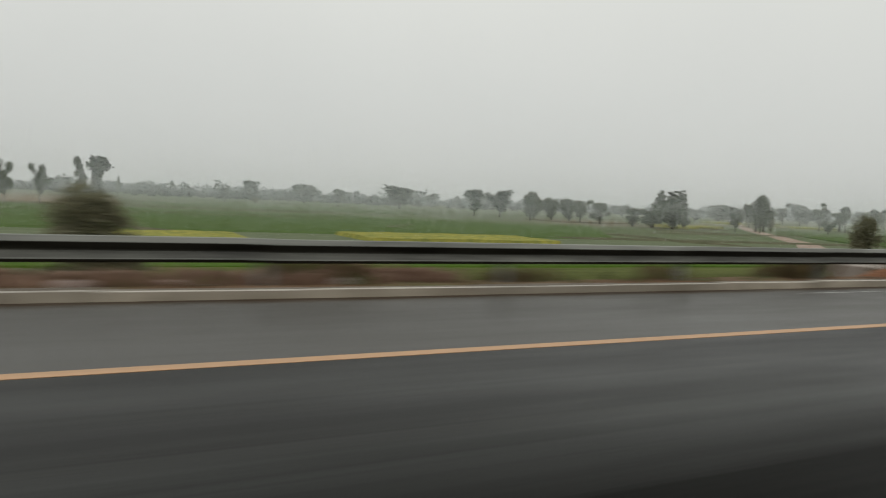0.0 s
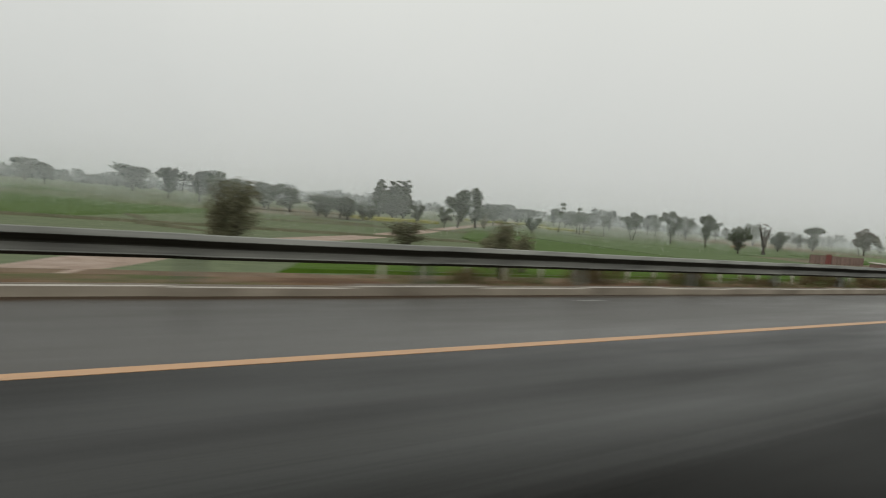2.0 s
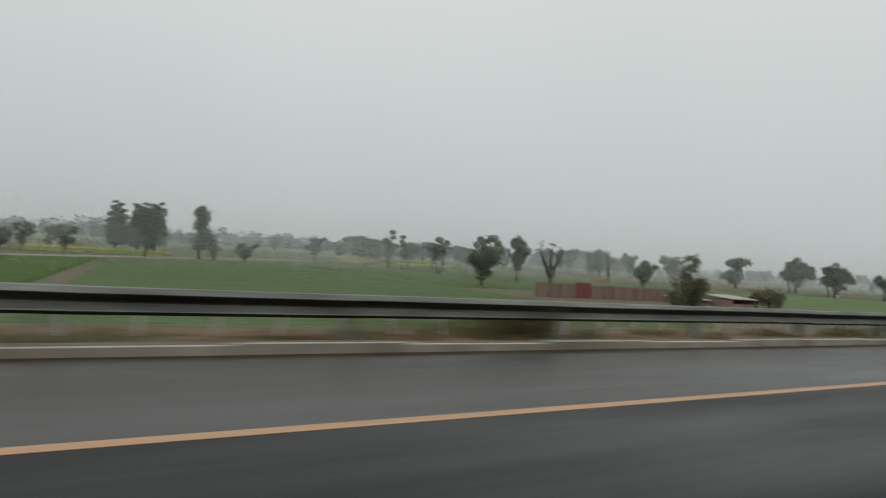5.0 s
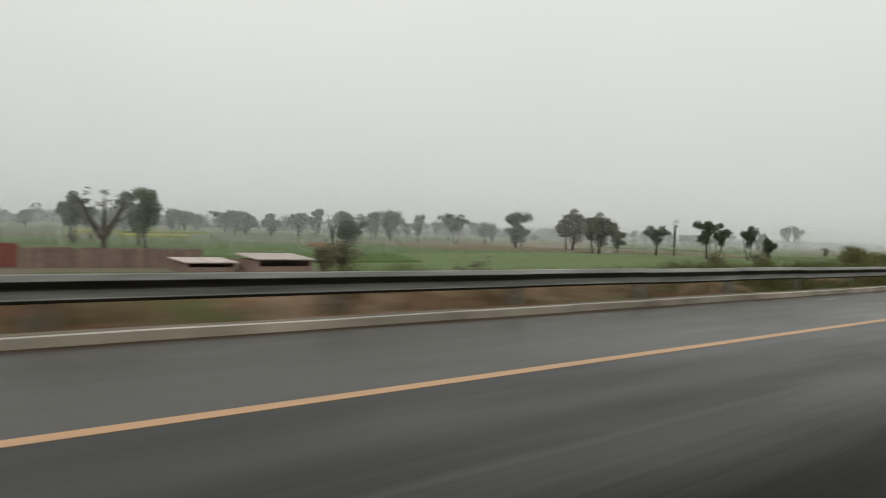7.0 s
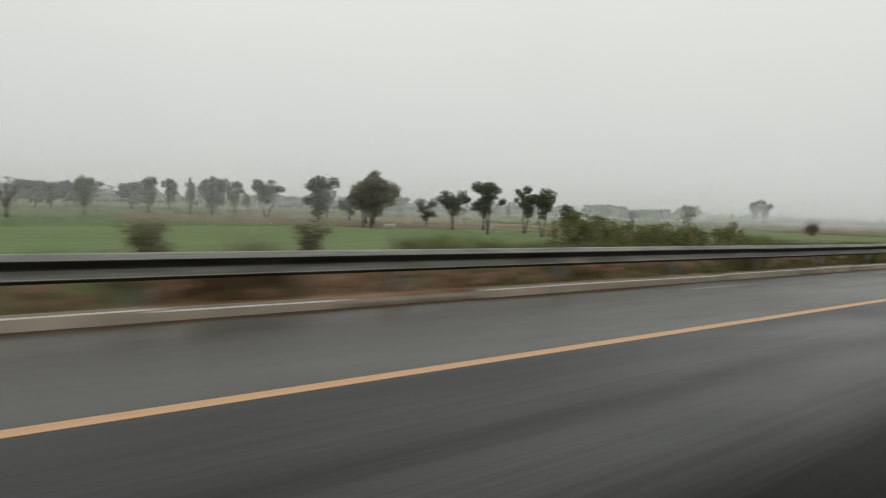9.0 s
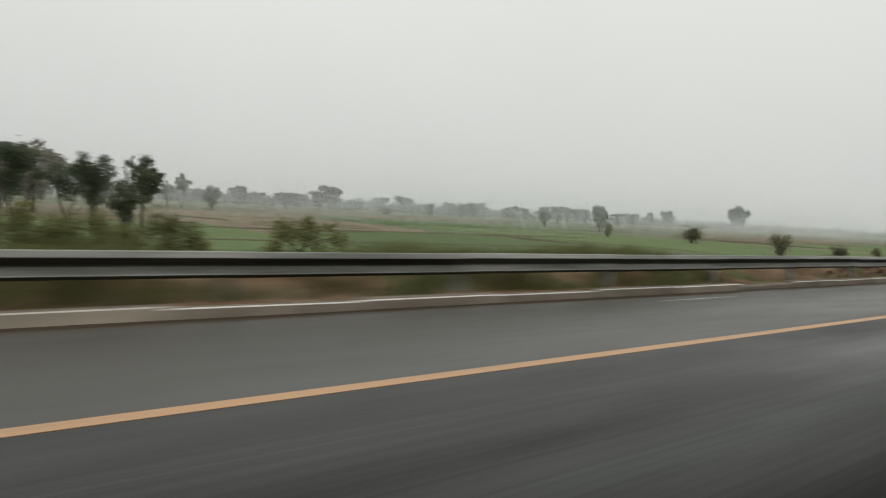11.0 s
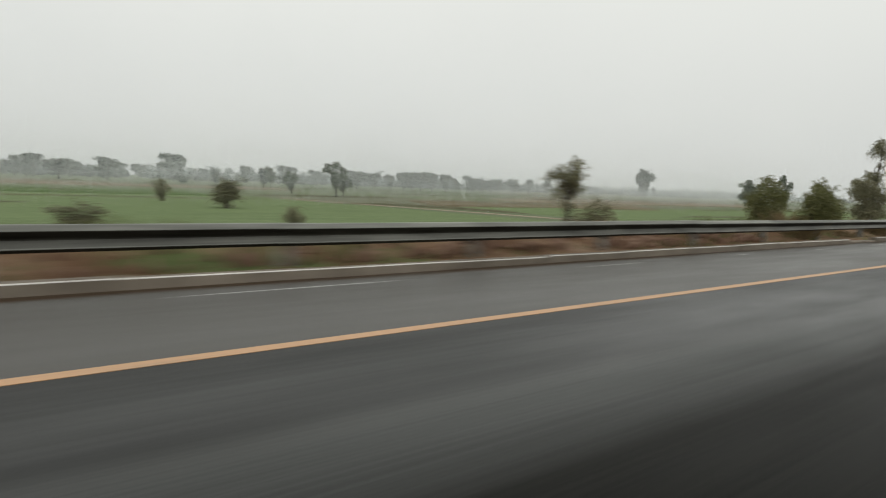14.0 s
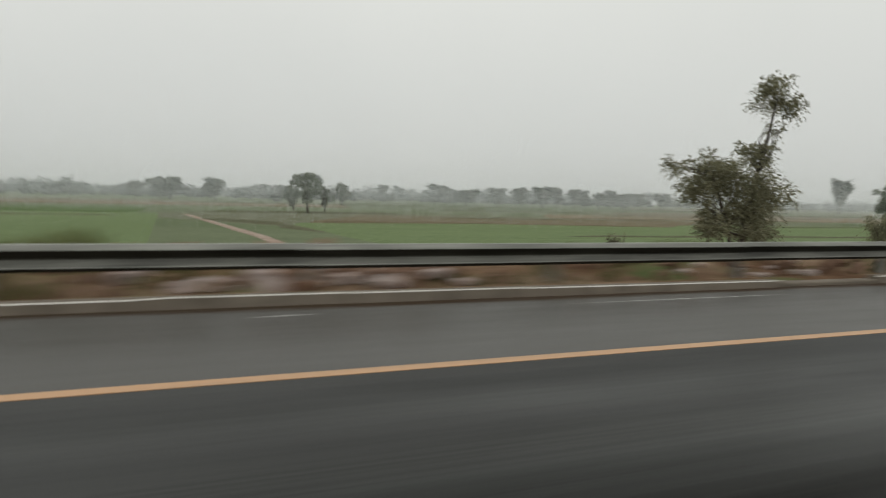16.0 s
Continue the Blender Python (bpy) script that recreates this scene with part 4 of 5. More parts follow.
plant("shrub", 281.7, 40, 3.3, 3.0)
plant("shrub", 291.8, 40, 3.2, 2.8)
plant("shrub", 242.2, 56, 3.2, 2.2)
plant("shrub", 246.4, 60, 3.5, 4.2)
plant("shrub", 244.8, 61, 3.0, 3.0)
plant("dark", 127, 195, 9.8, 9.2)
plant("dark", 132, 190, 8.2, 9.0)
plant("shade", 136, 180, 7.6, 8.7)
plant("dark", 140, 175, 6.9, 8.5)
plant("dark", 142, 162, 5.7, 9.3)
plant("shade", 146, 158, 5.2, 9.2)
plant("dark", 151, 155, 4.2, 5.9)
plant("dark", 179.5, 183, 7.6, 8.5)
plant("lean", 405.6, 234, 11.6, 7.0)
plant("dark", 405.6, 206, 7.9, 6.6)
plant("shade", 402, 238, 8.8, 5.5)
plant("shade", 360.5, 146, 6.6, 7.0)
plant("lean", 368.5, 171, 7.3, 8.7)
plant("far", 486, 382, 11.3, 13.0)



# ---- far woods, one belt of trees with haze tinted into the leaves ----
def build_far_woods():
    g = random.Random(77)
    allv, allf, base = [], [], 0
    for i in range(900):
        x = -350 + 2100 * (i / 900) + g.uniform(-6, 6)
        y = g.uniform(440, 660)
        h, w = g.uniform(4, 8) + (g.uniform(0, 5) if g.random() < 0.35 else 0), g.uniform(8, 18)
        z = ground_z(x, y)
        c = [(x + g.uniform(-0.5, 0.5) * w, y + g.uniform(-3, 3), z + h * (0.12 + 0.7 * k / 5), g.uniform(0.26, 0.42) * h) for k in range(6)]
        v, f = leaves(c, 140, 1.42, i, 0.35, 0.0)
        allv.append(v)
        allf.append(f + base)
        base += len(v)
    me = mesh_of("far_woods", np.concatenate(allv).tolist(), np.concatenate(allf).tolist(), LEAF_FAR_HAZED)
    tagged(new("far_woods", me), "belt of distant trees along the horizon, leaves blued for haze", "woods", kind="stuff")


build_far_woods()


# ---- single trees and shrubs close to the road ----
def specimen(name, x, y, clumps, stems, count, size, seed, label, depth=1.0, leaf=None):
    """A tree shaped by clumps (along, up, radius, and if given across); depth spreads them across."""
    r = random.Random(seed)
    full = []
    for a, z, q, *across in clumps:
        o = across[0] if across else 0.0
        for _ in range(7):
            full.append((a + r.uniform(-0.8, 0.8) * q, o + r.uniform(-0.9, 0.9) * q * depth, z + r.uniform(-0.7, 0.7) * q, q * r.uniform(0.35, 0.85)))
    ob = make_tree(name, full, stems, count, size, leaf or LEAF_NEAR, seed, label, "tree" if name == "tree" else "shrub", 1, True)
    ob.matrix_basis = pose(x, y, ground_z(x, y))
    return ob


specimen("tree", 409, 21.6, [(0.7, 8.4, 1.0, -1.3), (1.6, 8.6, 0.9, -1.4), (1.8, 7.8, 0.9, -1.4), (0.9, 7.5, 0.9, -1.2), (1.5, 6.9, 0.8, -1.2), (1.2, 6.1, 0.9, -1.0), (-1.9, 6.0, 0.75, 1.8), (-1.1, 6.2, 0.8, 1.4), (-1.4, 5.3, 1.0, 1.6), (-2.1, 5.3, 0.7, 2.0), (-0.4, 5.6, 1.1, 0.4), (0.6, 5.5, 1.1, -0.4), (0.0, 4.6, 1.4), (-1.1, 4.3, 1.2, 0.8), (1.0, 4.5, 1.2, -0.7), (-0.7, 3.2, 1.4, 0.4), (0.8, 3.2, 1.4, -0.5), (0.0, 2.2, 1.5), (-1.2, 2.2, 1.0, 0.8), (1.1, 2.2, 1.0, -0.8), (0.0, 1.0, 1.2)],
         [([(0, 0, -0.4), (0.1, 0, 1.5), (0.9, -0.3, 4.0), (1.4, -1.0, 7.4)], 0.16), ([(-0.2, 0.1, -0.4), (-0.9, 0.5, 2.0), (-2.6, 1.4, 5.0)], 0.12)], 42000, 0.074, 301, "olive-green tree with a tall tuft beside a lower crown")
specimen("tree", 447.3, 22.2, [(0.2, 4.95, 0.4), (0.9, 4.65, 0.4), (-0.6, 4.55, 0.4), (0.2, 4.1, 0.55), (1.0, 3.7, 0.35), (-0.5, 3.3, 0.4), (0.2, 2.9, 0.4), (0.1, 1.9, 0.3)],
         [([(0, 0, -0.4), (0.1, 0, 1.5), (0.2, 0.1, 3.2), (0.2, 0, 4.7)], 0.08)], 4830, 0.056, 302, "young slim tree with feathery foliage")
specimen("shrub", 450.0, 22.4, [(0.1, 2.3, 0.8), (0.4, 1.5, 0.9), (-0.4, 1.2, 0.8)], [([(0, 0, -0.4), (0.1, 0, 1.0), (0.2, 0, 2.0)], 0.06)], 5979, 0.059, 303, "dense olive-green shrub beside a young tree")
for x, y, k, seed in ((466.2, 20.9, 1.0, 304), (465.6, 17.4, 0.84, 307)):
    specimen("shrub", x, y, [(0.1, 3.2 * k, 1.1), (-0.8, 3.9 * k, 0.7), (0.9, 4.2 * k, 0.75), (0.0, 4.7 * k, 0.5), (-1.5, 3.3 * k, 0.6), (1.7, 3.6 * k, 0.6), (0.2, 2.2, 1.2), (-1.1, 2.0, 0.9), (1.3, 2.1, 0.9), (0.1, 1.0, 1.2)],
             [([(0, 0, -0.4), (0.1, 0, 1.5), (0.2, 0.1, 3.6)], 0.09), ([(0.2, 0.1, -0.4), (0.9, 0, 2.0), (1.2, 0.1, 4.0)], 0.07), ([(-0.2, 0, -0.4), (-0.7, 0.2, 2.0), (-1.0, 0, 3.6)], 0.07)], 17250, 0.063, seed, "large feathery olive-green shrub close to the guardrail", 0.8, LEAF_HEDGE)
specimen("tree", 510, 29.0, [(2.6, 9.8, 1.2), (3.3, 9.3, 0.9), (2.3, 8.0, 0.4), (1.7, 6.6, 1.0), (-0.7, 5.6, 1.4), (-2.3, 5.8, 0.9), (-4.4, 5.5, 0.5), (0.2, 4.1, 1.6), (2.3, 4.7, 1.1), (1.2, 2.6, 1.6), (-2.6, 4.0, 1.0), (-1.3, 2.6, 1.2)],
         [([(0.2, 0, -0.4), (0.6, 0, 2.0), (1.6, 0.1, 5.5), (2.6, 0, 9.6)], 0.17), ([(0, 0.1, -0.4), (-0.5, 0, 2.5), (-1.8, 0.1, 5.4)], 0.12)], 37950, 0.070, 305, "olive-green tree with a tall tuft over a broken crown")
specimen("tree", 140, 19.2, [(-0.9, 6.2, 0.5), (-0.1, 6.35, 0.5), (0.7, 6.5, 0.5), (1.5, 6.5, 0.5), (2.4, 6.2, 0.45), (3.0, 5.9, 0.4), (-1.4, 5.8, 0.42), (-2.2, 5.65, 0.3), (-2.9, 5.6, 0.25), (-0.7, 5.4, 0.8), (0.2, 5.5, 0.95), (1.2, 5.5, 0.95), (2.3, 5.4, 0.7), (-0.8, 4.5, 0.9), (0.3, 4.6, 1.2), (1.5, 4.5, 1.1), (2.6, 4.4, 0.6), (-0.7, 3.3, 1.1), (0.5, 3.3, 1.3), (1.8, 3.3, 1.0), (3.0, 3.5, 0.5), (-0.6, 2.0, 1.1), (0.5, 2.0, 1.2), (1.7, 2.0, 1.0), (2.8, 2.3, 0.6), (0.3, 1.0, 1.2), (2.0, 6.0, 0.45, -2.0), (2.6, 5.6, 0.42, -2.0), (1.2, 6.1, 0.45, -1.4), (-1.2, 5.6, 0.42, 2.2), (-0.4, 6.0, 0.45, 1.8), (-1.4, 5.0, 0.4, 2.4), (1.8, 4.8, 0.6, -1.6), (-0.5, 4.6, 0.6, 1.6), (0.4, 5.7, 0.7, -1.0), (0.4, 5.7, 0.7, 1.2), (-0.85, 5.6, 0.42, 3.9), (-0.5, 5.5, 0.45, 2.9), (-0.8, 5.1, 0.4, 3.3), (2.8, 5.8, 0.4, -2.7)],
         [([(0.2, 0, -0.4), (0.1, 0, 1.6), (-0.5, 0.1, 3.6), (-1.6, 0, 5.5)], 0.14), ([(0.4, 0.1, -0.4), (0.7, 0, 2.2), (1.2, 0.1, 4.4), (1.9, 0, 6.0)], 0.13)], 33000, 0.063, 306, "wide spreading olive-green thorn tree beside the guardrail")


specimen("shrub", 0.2, 24.0, [(-0.7, 4.0, 0.55), (-0.3, 3.9, 0.45), (-1.1, 3.5, 0.6), (0.0, 3.4, 0.5), (-0.7, 3.1, 0.9), (-1.2, 2.4, 0.7), (-0.1, 2.4, 0.7), (-0.7, 1.7, 1.0), (-1.3, 1.4, 0.7), (0.0, 1.3, 0.8), (0.9, 2.5, 0.4), (0.8, 1.8, 0.5), (-0.6, 0.8, 0.9)],
         [([(0, 0, -0.4), (0.1, 0, 1.5), (0.0, 0.1, 3.4)], 0.10), ([(0.2, 0, -0.4), (0.6, 0, 1.2), (0.9, 0.1, 2.4)], 0.07)], 27000, 0.067, 308, "dense olive-green thorn shrub below the guardrail")
specimen("shrub", 211, 47, [(0.4, 5.6, 0.7), (0.0, 4.4, 1.0), (-1.0, 3.4, 1.0), (0.9, 3.3, 0.9), (0.2, 2.4, 1.3), (-1.3, 1.8, 0.9), (1.3, 1.7, 1.0)],
         [([(0, 0, -0.4), (0.1, 0, 1.8), (0.3, 0.1, 5.2)], 0.12), ([(-0.2, 0, -0.4), (-0.7, 0, 1.6), (-1.0, 0.1, 3.2)], 0.08)], 14949, 0.078, 309, "bushy dark green young tree with one tall shoot")


# hedge of wild bushes below the road
for x, y, h, seed in ((316.5, 39, 3.7, 321), (320.0, 39.5, 3.2, 322), (324, 41, 2.7, 323), (328, 42, 2.8, 324), (331.5, 42, 2.5, 325), (335, 43, 2.9, 327), (338.5, 43, 2.5, 326), (343, 44, 2.2, 328), (353, 45, 2.6, 329)):
    k = h / 4.0
    specimen("shrub", x, y, [(0, 3.0 * k, 1.0), (-1.3, 2.3 * k, 1.0), (1.4, 2.4 * k, 0.95), (0.4, 3.6 * k, 0.5), (-2.2, 1.3 * k, 0.9), (2.2, 1.4 * k, 0.9), (0.2, 1.2 * k, 1.3)],
             [([(0, 0, -0.4), (0.1, 0, 1.0 * k), (0.1, 0.1, 2.9 * k)], 0.07), ([(-0.3, 0, -0.4), (-0.8, 0, 1.0 * k), (-1.4, 0.1, 2.2 * k)], 0.05)], 8600, 0.076, seed, "yellowish-green wild bush in a loose hedge", 1.0, LEAF_HEDGE)


# ---- low white bench under the field trees ----
bench = tagged(new("bench"), "low white plastered bench under broad field trees", "bench")
bench.matrix_basis = pose(338.5, 98.0, ground_z(338.5, 98.0) + 0.3, 0, 0, 12)
WHITEWASH = make_concrete("chalky_whitewash", (0.60, 0.59, 0.56), (0.78, 0.77, 0.74), 2.0)
part("seat", box_mesh("seat", WHITEWASH, -1.3, 1.3, -0.3, 0.3, 0.40, 0.52, chamfer=0.03), bench)
for x in (-1.0, 0.0, 1.0):
    part("leg", box_mesh("leg", WHITEWASH, x - 0.14, x + 0.14, -0.24, 0.24, -0.35, 0.40, chamfer=0.02), bench)

# ---- fence of concrete posts and wire at the foot of the embankment ----
fence = tagged(new("fence"), "boundary fence of pale concrete posts and wire", "fence")
post_bm = box_geometry(-0.07, 0.07, -0.07, 0.07, -0.3, 2.2, chamfer=0.014)
fence_post = bpy.data.meshes.new("post")
post_bm.to_mesh(fence_post)
post_bm.free()
fence_post.materials.append(POST_C)
for i in range(80):
    x = 74 + 2.1 * i + rng.uniform(-0.06, 0.06)
    part("post", fence_post, fence, "", pose(x, 22 + rng.uniform(-0.05, 0.05), ground_z(x, 22), rng.uniform(-2, 2), rng.uniform(-2, 2), rng.uniform(-6, 6)))
for z in (0.5, 0.95, 1.4, 1.85):
    verts, faces = [], []
    tube(verts, faces, [Vector((74 + 4.2 * i, 21.95, ground_z(74 + 4.2 * i, 22) + z - 0.02 * (i % 2))) for i in range(40)], [0.006] * 40, 4)
    part("wire", mesh_of("wire", verts, faces, STEEL), fence)

# ---- pole with two crossarms behind the guardrail ----
pole = tagged(new("utility_pole"), "slim grey metal pole with two short crossarms", "pole")
verts, faces = [], []
tube(verts, faces, [Vector((391.7, 9.7, z)) for z in (-0.2, 1.0, 2.0, 2.82)], [0.045, 0.045, 0.042, 0.04], 10)
part("shaft", mesh_of("shaft", verts, faces, POST_C, smooth=True), pole)
for z, w in ((2.78, 0.14), (2.10, 0.16)):
    part("crossarm", box_mesh("crossarm", POST_C, 391.7 - w, 391.7 + w, 9.63, 9.655, z - 0.012, z + 0.012, chamfer=0.004), pole)


# ---- brick farmyard below the road ----
def brick_wall(x0, x1, y, z1, name, label):
    """A brick wall on a mortar core, laid course by course, with gaps along the broken top."""
    wall = tagged(new(name), label, "wall")
    z0 = field_z(x0, y)
    part("core", box_mesh("core", MORTAR, x0 + 0.03, x1 - 0.03, y - 0.095, y + 0.095, z0 - 0.3, z1 - 0.16), wall)
    rows_n = int((z1 - z0) / 0.075)
    for j in range(rows_n):
        verts, faces = [], []
        x = x0 + (0.12 if j % 2 else 0.0)
        while x < x1 - 0.1:
            w = min(0.23, x1 - x)
            if not (j >= rows_n - 2 and rng.random() < 0.25):
                o, b = len(verts), y + rng.uniform(-0.008, 0.008)
                z = z0 + j * 0.075
                verts += [(x + u * w, b + v * 0.115, z + h * 0.065) for h in (0, 1) for u, v in ((0, -1), (1, -1), (1, 1), (0, 1))]
                faces += [[o + i for i in f] for f in ((0, 3, 2, 1), (4, 5, 6, 7), (0, 1, 5, 4), (1, 2, 6, 5), (2, 3, 7, 6), (3, 0, 4, 7))]
            x += 0.24
        part("brick_course", mesh_of("brick_course", verts, faces, BRICK), wall)
    return wall


brick_wall(210, 217, 70, -1.05, "boundary_wall", "weathered red brick yard wall with broken top")
brick_wall(220, 236, 70, -1.10, "boundary_wall", "weathered red brick yard wall with broken top")
gate = tagged(new("yard_gate"), "closed red metal yard gate between brick walls", "gate")
for x in (217.05, 218.5):
    leaf_ob = part("gate_leaf", box_mesh("gate_leaf", RED_GATE, x, x + 1.42, 69.96, 70.02, -2.95, -0.85, chamfer=0.01), gate)
    for k in range(4):
        part("rib", box_mesh("rib", RED_GATE, x + 0.1 + 0.38 * k, x + 0.16 + 0.38 * k, 69.93, 69.96, -2.85, -0.95), leaf_ob)


def shed(x, y, w, d, h, tilt, label):
    """A low brick shed with an open dark front and a flat overhanging slab."""
    root = tagged(new("shed"), label, "shed")
    z = field_z(x, y)
    part("wall", box_mesh("wall", BRICK, x, x + 0.23, y, y + d, z - 0.2, z + h), root, "brick side wall")
    part("wall", box_mesh("wall", BRICK, x + w - 0.23, x + w, y, y + d, z - 0.2, z + h), root, "brick side wall")
    part("wall", box_mesh("wall", BRICK, x + 0.23, x + w - 0.23, y + d - 0.23, y + d, z - 0.2, z + h), root, "brick back wall")
    part("wall", box_mesh("wall", BRICK, x + 0.23, x + w - 0.23, y + 0.05, y + 0.28, z - 0.2, z + h * 0.55), root, "low brick front wall")
    m = pose(x + w / 2, y + d / 2, z + h + 0.08 + abs(tilt) * 0.012 * d, tilt, 0, 0)
    part("roof", box_mesh("roof", ROOF, -w / 2 - 0.25, w / 2 + 0.25, -d / 2 - 0.3, d / 2 + 0.2, -0.06, 0.06, chamfer=0.015), root, "pale flat roof slab", m)
    return root


shed(232.0, 63.0, 4.6, 4.0, 0.75, 3, "low brick shed with a pale flat roof")
shed(237.4, 60.0, 5.6, 4.5, 1.20, 4, "low brick shed with a pale flat roof")


# ---- pale strokes painted in for bright, wet-looking streaks near the kerb ----
PALE_STROKE = make_paint("pale_streak_paint", (0.62, 0.62, 0.60), (0.22, 0.21, 0.20))
x = -6.0
while x < 505:
    length = rng.uniform(0.6, 1.3) if rng.random() < 0.7 else rng.uniform(2.0, 4.2)
    y, w = 7.76 + rng.uniform(-0.07, 0.07), rng.uniform(0.018, 0.030)
    n = 12
    edge = [(x + length * i / n, y + s * w * (1 - (2 * i / n - 1) ** 4) * rng.uniform(0.6, 1.1), 0.003) for s in (-1, 1) for i in (range(n + 1) if s < 0 else range(n, -1, -1))]
    tagged(new("road_marking", mesh_of("road_marking", edge, [tuple(range(len(edge)))], PALE_STROKE)), "short pale stroke painted for a bright wet-looking streak", "road marking", "remnants of the old edge line", "structure")
    x += length + (rng.uniform(2.6, 4.0) if x > 380 else rng.uniform(6, 26))


# ---- stones and grass of the verge ----
def build_stones(name, spans, count, mat, label, big, seed):
    g = random.Random(seed)
    verts, faces = [], []
    ico = bmesh.new()
    bmesh.ops.create_icosphere(ico, subdivisions=1, radius=1.0)
    iv, ifc = [v.co.copy() for v in ico.verts], [[v.index for v in f.verts] for f in ico.faces]
    ico.free()
    for _ in range(count):
        a, b = g.choice(spans)
        x, y = g.uniform(a, b), 9.12 + 1.3 * g.random() ** 1.3
        s = big * g.uniform(0.25, 1.0)
        m = pose(x, y, ground_z(x, y) + s * 0.2, g.uniform(0, 360), g.uniform(0, 360), g.uniform(0, 360)) @ Matrix.Diagonal((s * g.uniform(0.8, 1.5), s, s * g.uniform(0.5, 0.9), 1))
        base = len(verts)
        verts += [m @ (v * g.uniform(0.8, 1.15)) for v in iv]
        faces += [[i + base for i in f] for f in ifc]
    tagged(new(name, mesh_of(name, verts, faces, mat)), label, "stones", kind="stuff")


build_stones("verge_stones", [(352, 392), (399, 440), (450, 505), (240, 300), (-8, 5)], 1800, STONE_RED, "reddish broken stones and clods on the verge", 0.21, 51)
RUBBLE = []
for k in range(6):
    bm = bmesh.new()
    bmesh.ops.create_icosphere(bm, subdivisions=1, radius=1.0)
    for v in bm.verts:
        v.co *= rng.uniform(0.72, 1.12)
    RUBBLE.append(bpy.data.meshes.new("stone"))
    bm.to_mesh(RUBBLE[-1])
    bm.free()
    RUBBLE[-1].materials.append(STONE_PALE if k < 4 else STONE_RED)


def rubble_heap(x0, x1, count, big, seed):
    """A low spread of dumped stones behind the kerb, every stone a piece of its own."""
    g = random.Random(seed)
    root = tagged(new("rubble_heap"), "spread of pale pinkish rubble stones dumped behind the kerb", "rubble heap")
    root.matrix_basis = pose((x0 + x1) / 2, 9.5, ground_z((x0 + x1) / 2, 9.5))
    back = root.matrix_basis.inverted()
    for _ in range(count):
        x, y = g.uniform(x0, x1), 9.1 + 1.2 * g.random() ** 1.4
        s = big * g.uniform(0.3, 1.0)
        part("stone", g.choice(RUBBLE), root, "", back @ pose(x, y, ground_z(x, y) + s * 0.2, 0, 0, g.uniform(0, 360)) @ Matrix.Diagonal((s * g.uniform(0.9, 1.6), s, s * g.uniform(0.45, 0.8), 1)))


rubble_heap(479.4, 484.4, 66, 0.25, 52)
rubble_heap(488.4, 492.2, 22, 0.18, 55)
rubble_heap(471.5, 477.5, 56, 0.24, 54)
rubble_heap(-4, 4, 22, 0.18, 53)


def build_grass(name, spans, count, tall, label, seed, mat=None, clumped=0.0):
    g = np.random.default_rng(seed)
    spans = np.array(spans, float)
    w = spans[:, 1] - spans[:, 0]
    pick = g.choice(len(spans), count, p=w / w.sum())
    x = spans[pick, 0] + w[pick] * g.random(count)
    y = 8.95 + 3.4 * g.random(count) ** 1.4
    if clumped:
        hub = spans[pick, 0] + clumped * np.round((x - spans[pick, 0]) / clumped + 0.25 * np.sin(x // clumped * 2.4))
        x, y = hub + 0.42 * g.normal(size=count), 9.1 + np.abs(0.55 * g.normal(size=count))
    verts, faces = [], []
    for a, b in zip(x, y):
        z = ground_z(a, b) - 0.03
        lush = 0.45 + 1.1 * max(0.0, noise.noise(Vector((a * 0.22, b * 0.4, 9))) + 0.25)
        for _ in range(7):
            t, h = g.random() * 6.28, tall * lush * (0.4 + 0.8 * g.random())
            dx, dy, r0 = math.cos(t), math.sin(t), 0.010 + 0.008 * g.random()
            ox, oy = a + 0.08 * g.normal(), b + 0.08 * g.normal()
            k = len(verts)
            verts += [(ox - dy * r0, oy + dx * r0, z), (ox + dy * r0, oy - dx * r0, z), (ox + dx * h * 0.25 + dy * r0 * 0.7, oy + dy * h * 0.25 - dx * r0 * 0.7, z + h * 0.6), (ox + dx * h * 0.6, oy + dy * h * 0.6, z + h)]
            faces += [(k, k + 1, k + 2), (k, k + 2, k + 3)]
    tagged(new(name, mesh_of(name, verts, faces, mat or GRASS)), label, "grass", kind="stuff")


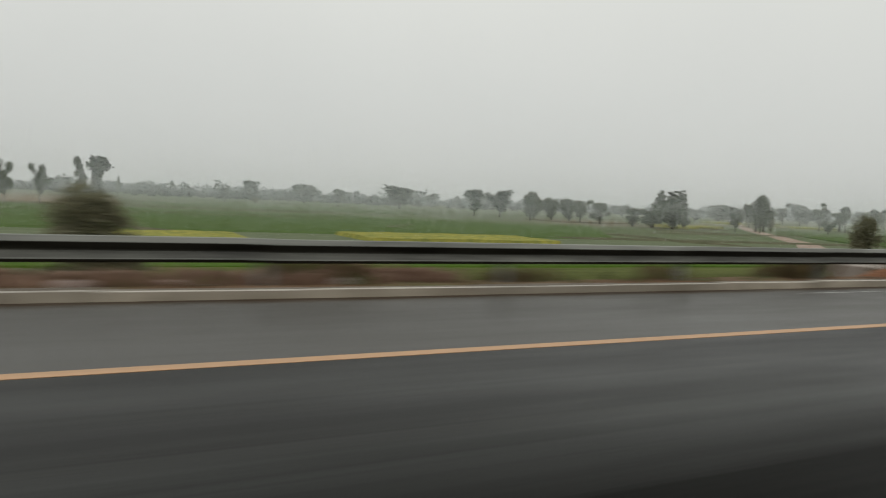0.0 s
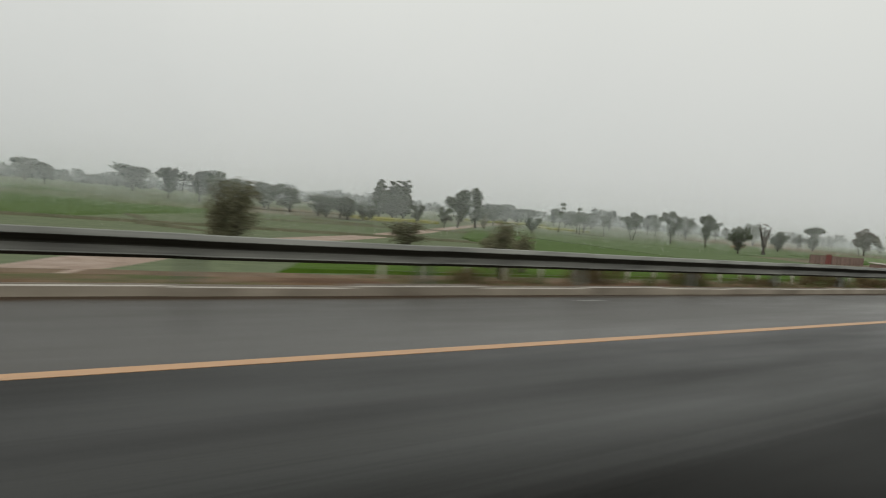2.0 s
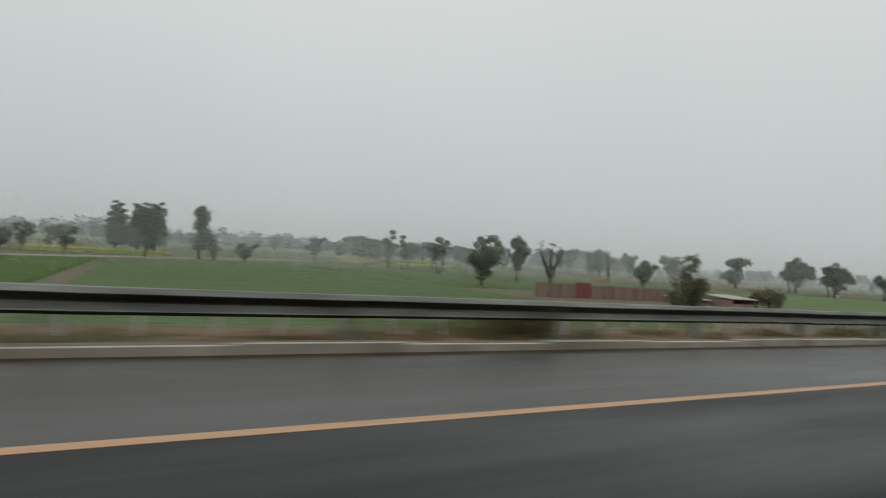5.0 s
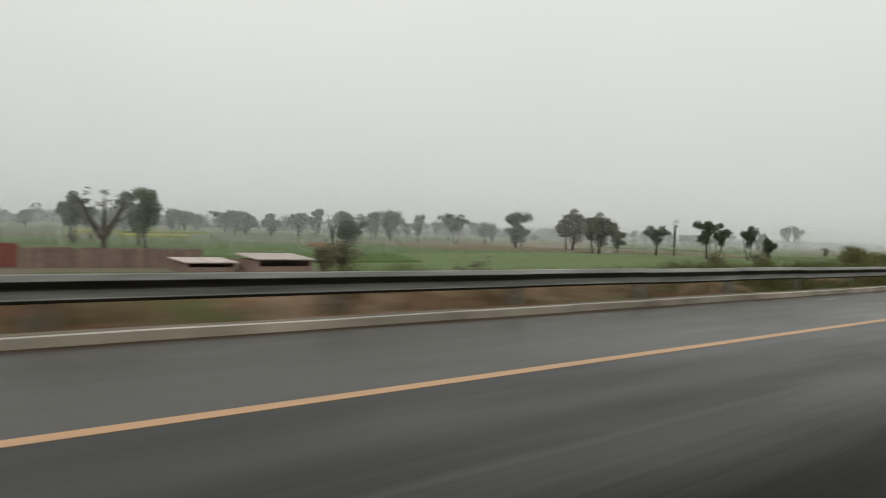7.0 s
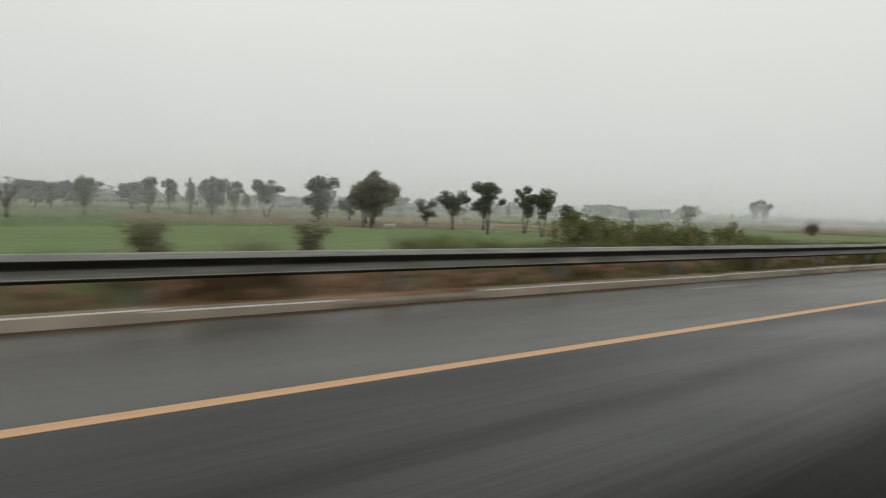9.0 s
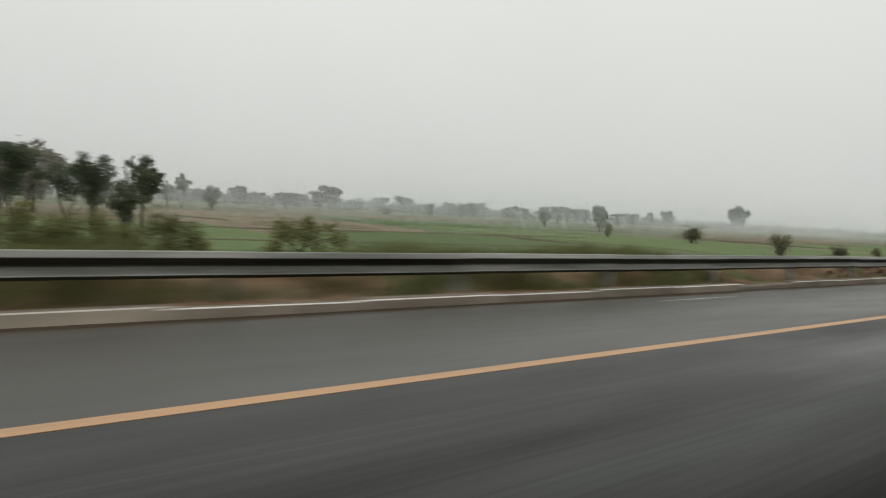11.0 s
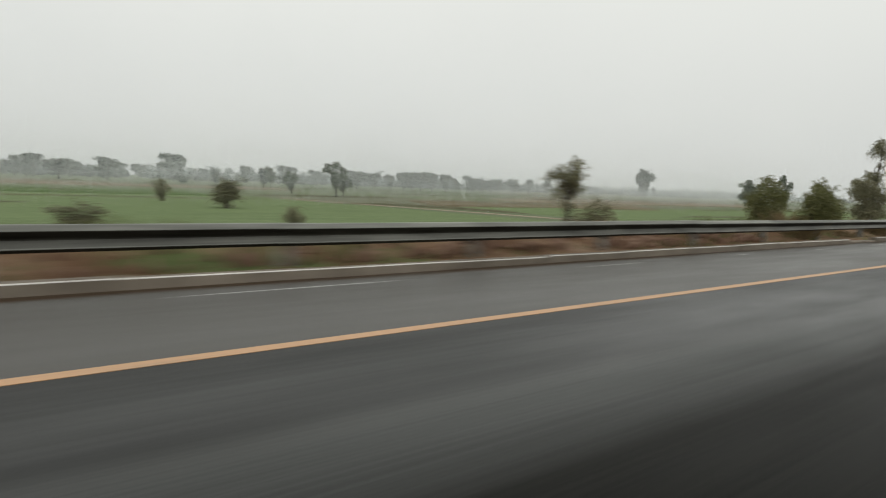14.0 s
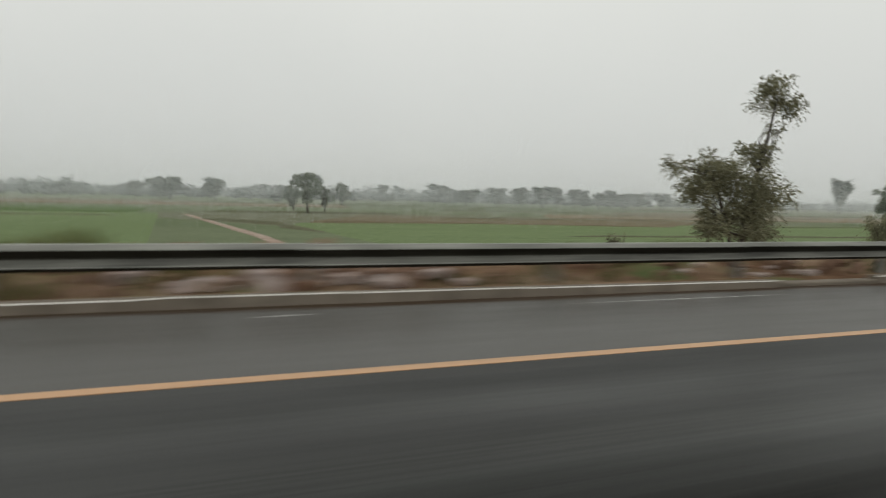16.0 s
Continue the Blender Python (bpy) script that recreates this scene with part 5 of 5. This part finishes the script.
build_grass("verge_grass", [(-10, 14), (35, 39.5), (43, 47), (66, 240)], 3300, 0.26, "rough green and straw grass tufts on the verge", 61)
build_grass("verge_grass", [(228, 262), (278, 345), (392, 399), (466, 474), (477, 479.3)], 4300, 0.40, "long green grass tufts behind the guardrail", 62)
DRY = leaf_material("dry_brown_weeds", (0.095, 0.070, 0.036), (0.22, 0.165, 0.088))
for k, (a, b, n) in enumerate(((-4, 15, 200), (68, 100, 260), (100, 150, 280), (158, 240, 360), (240, 345, 700), (396, 412, 160), (440, 452, 160))):
    build_grass("dry_weeds", [(a, b)], n, 0.46, "tangled brown dry weeds on the verge", 70 + k, DRY, 3.4)
build_grass("verge_grass", [(240, 520)], 3600, 0.22, "sparse dry grass tufts on reddish soil", 63)


# ---- pale threads added to stand in for rain haze over the fields ----
def make_haze_thread():
    m, n, l, b = material("pale_haze_thread", 0.6, 0, 0.5)
    b.inputs["Base Color"].default_value = (0.93, 0.965, 0.975, 1)
    t = n.new("ShaderNodeBsdfTranslucent")
    t.inputs[0].default_value = (0.93, 0.965, 0.975, 1)
    s = n.new("ShaderNodeMixShader")
    s.inputs[0].default_value = 0.5
    l.new(b.outputs[0], s.inputs[1])
    l.new(t.outputs[0], s.inputs[2])
    l.new(s.outputs[0], n["Material Output"].inputs[0])
    return m


HAZE_THREAD = make_haze_thread()


def build_haze_threads(x0, x1, y0, y1, count, width, seed, gather=1.0):
    """Slanting tapered threads added as haze, turned every way, from uneven heights over the fields upwards."""
    g = np.random.default_rng(seed)
    x, y = x0 + (x1 - x0) * g.random(count), y0 + (y1 - y0) * g.random(count) ** gather
    z = np.where(x > 290, -2.5, -3.1) + 0.004 * np.clip(y - 150, 0, 550) + 3.5 * g.random(count) ** 1.5
    h = 5.0 + g.exponential(7.5, count).clip(0, 28)
    a = 6.2832 * g.random(count)
    w = np.stack([np.cos(a), np.sin(a), np.zeros(count)], 1) * (width / 2)
    c = np.stack([x, y, z], 1)
    d = np.stack([(0.05 + 0.16 * g.normal(size=count)) * h, 0.16 * g.normal(size=count) * h, h], 1)
    down = (g.random(count) < 0.5)[:, None]
    foot, tip = np.where(down, c + d, c), np.where(down, c, c + d)
    tri = np.stack([foot - w, foot + w, tip], 1).reshape(-1, 3)
    me = mesh_of("rain", tri.tolist(), np.arange(count * 3).reshape(-1, 3).tolist(), HAZE_THREAD)
    tagged(new("rain", me), "grey veil of pale threads standing in for rain haze over the fields", "rain", kind="stuff")


build_haze_threads(-100, 720, 70, 160, 300000, 0.0019, 91, 0.75)
build_haze_threads(-200, 1050, 160, 300, 250000, 0.0031, 92)
build_haze_threads(-300, 1300, 300, 580, 330000, 0.0056, 93)
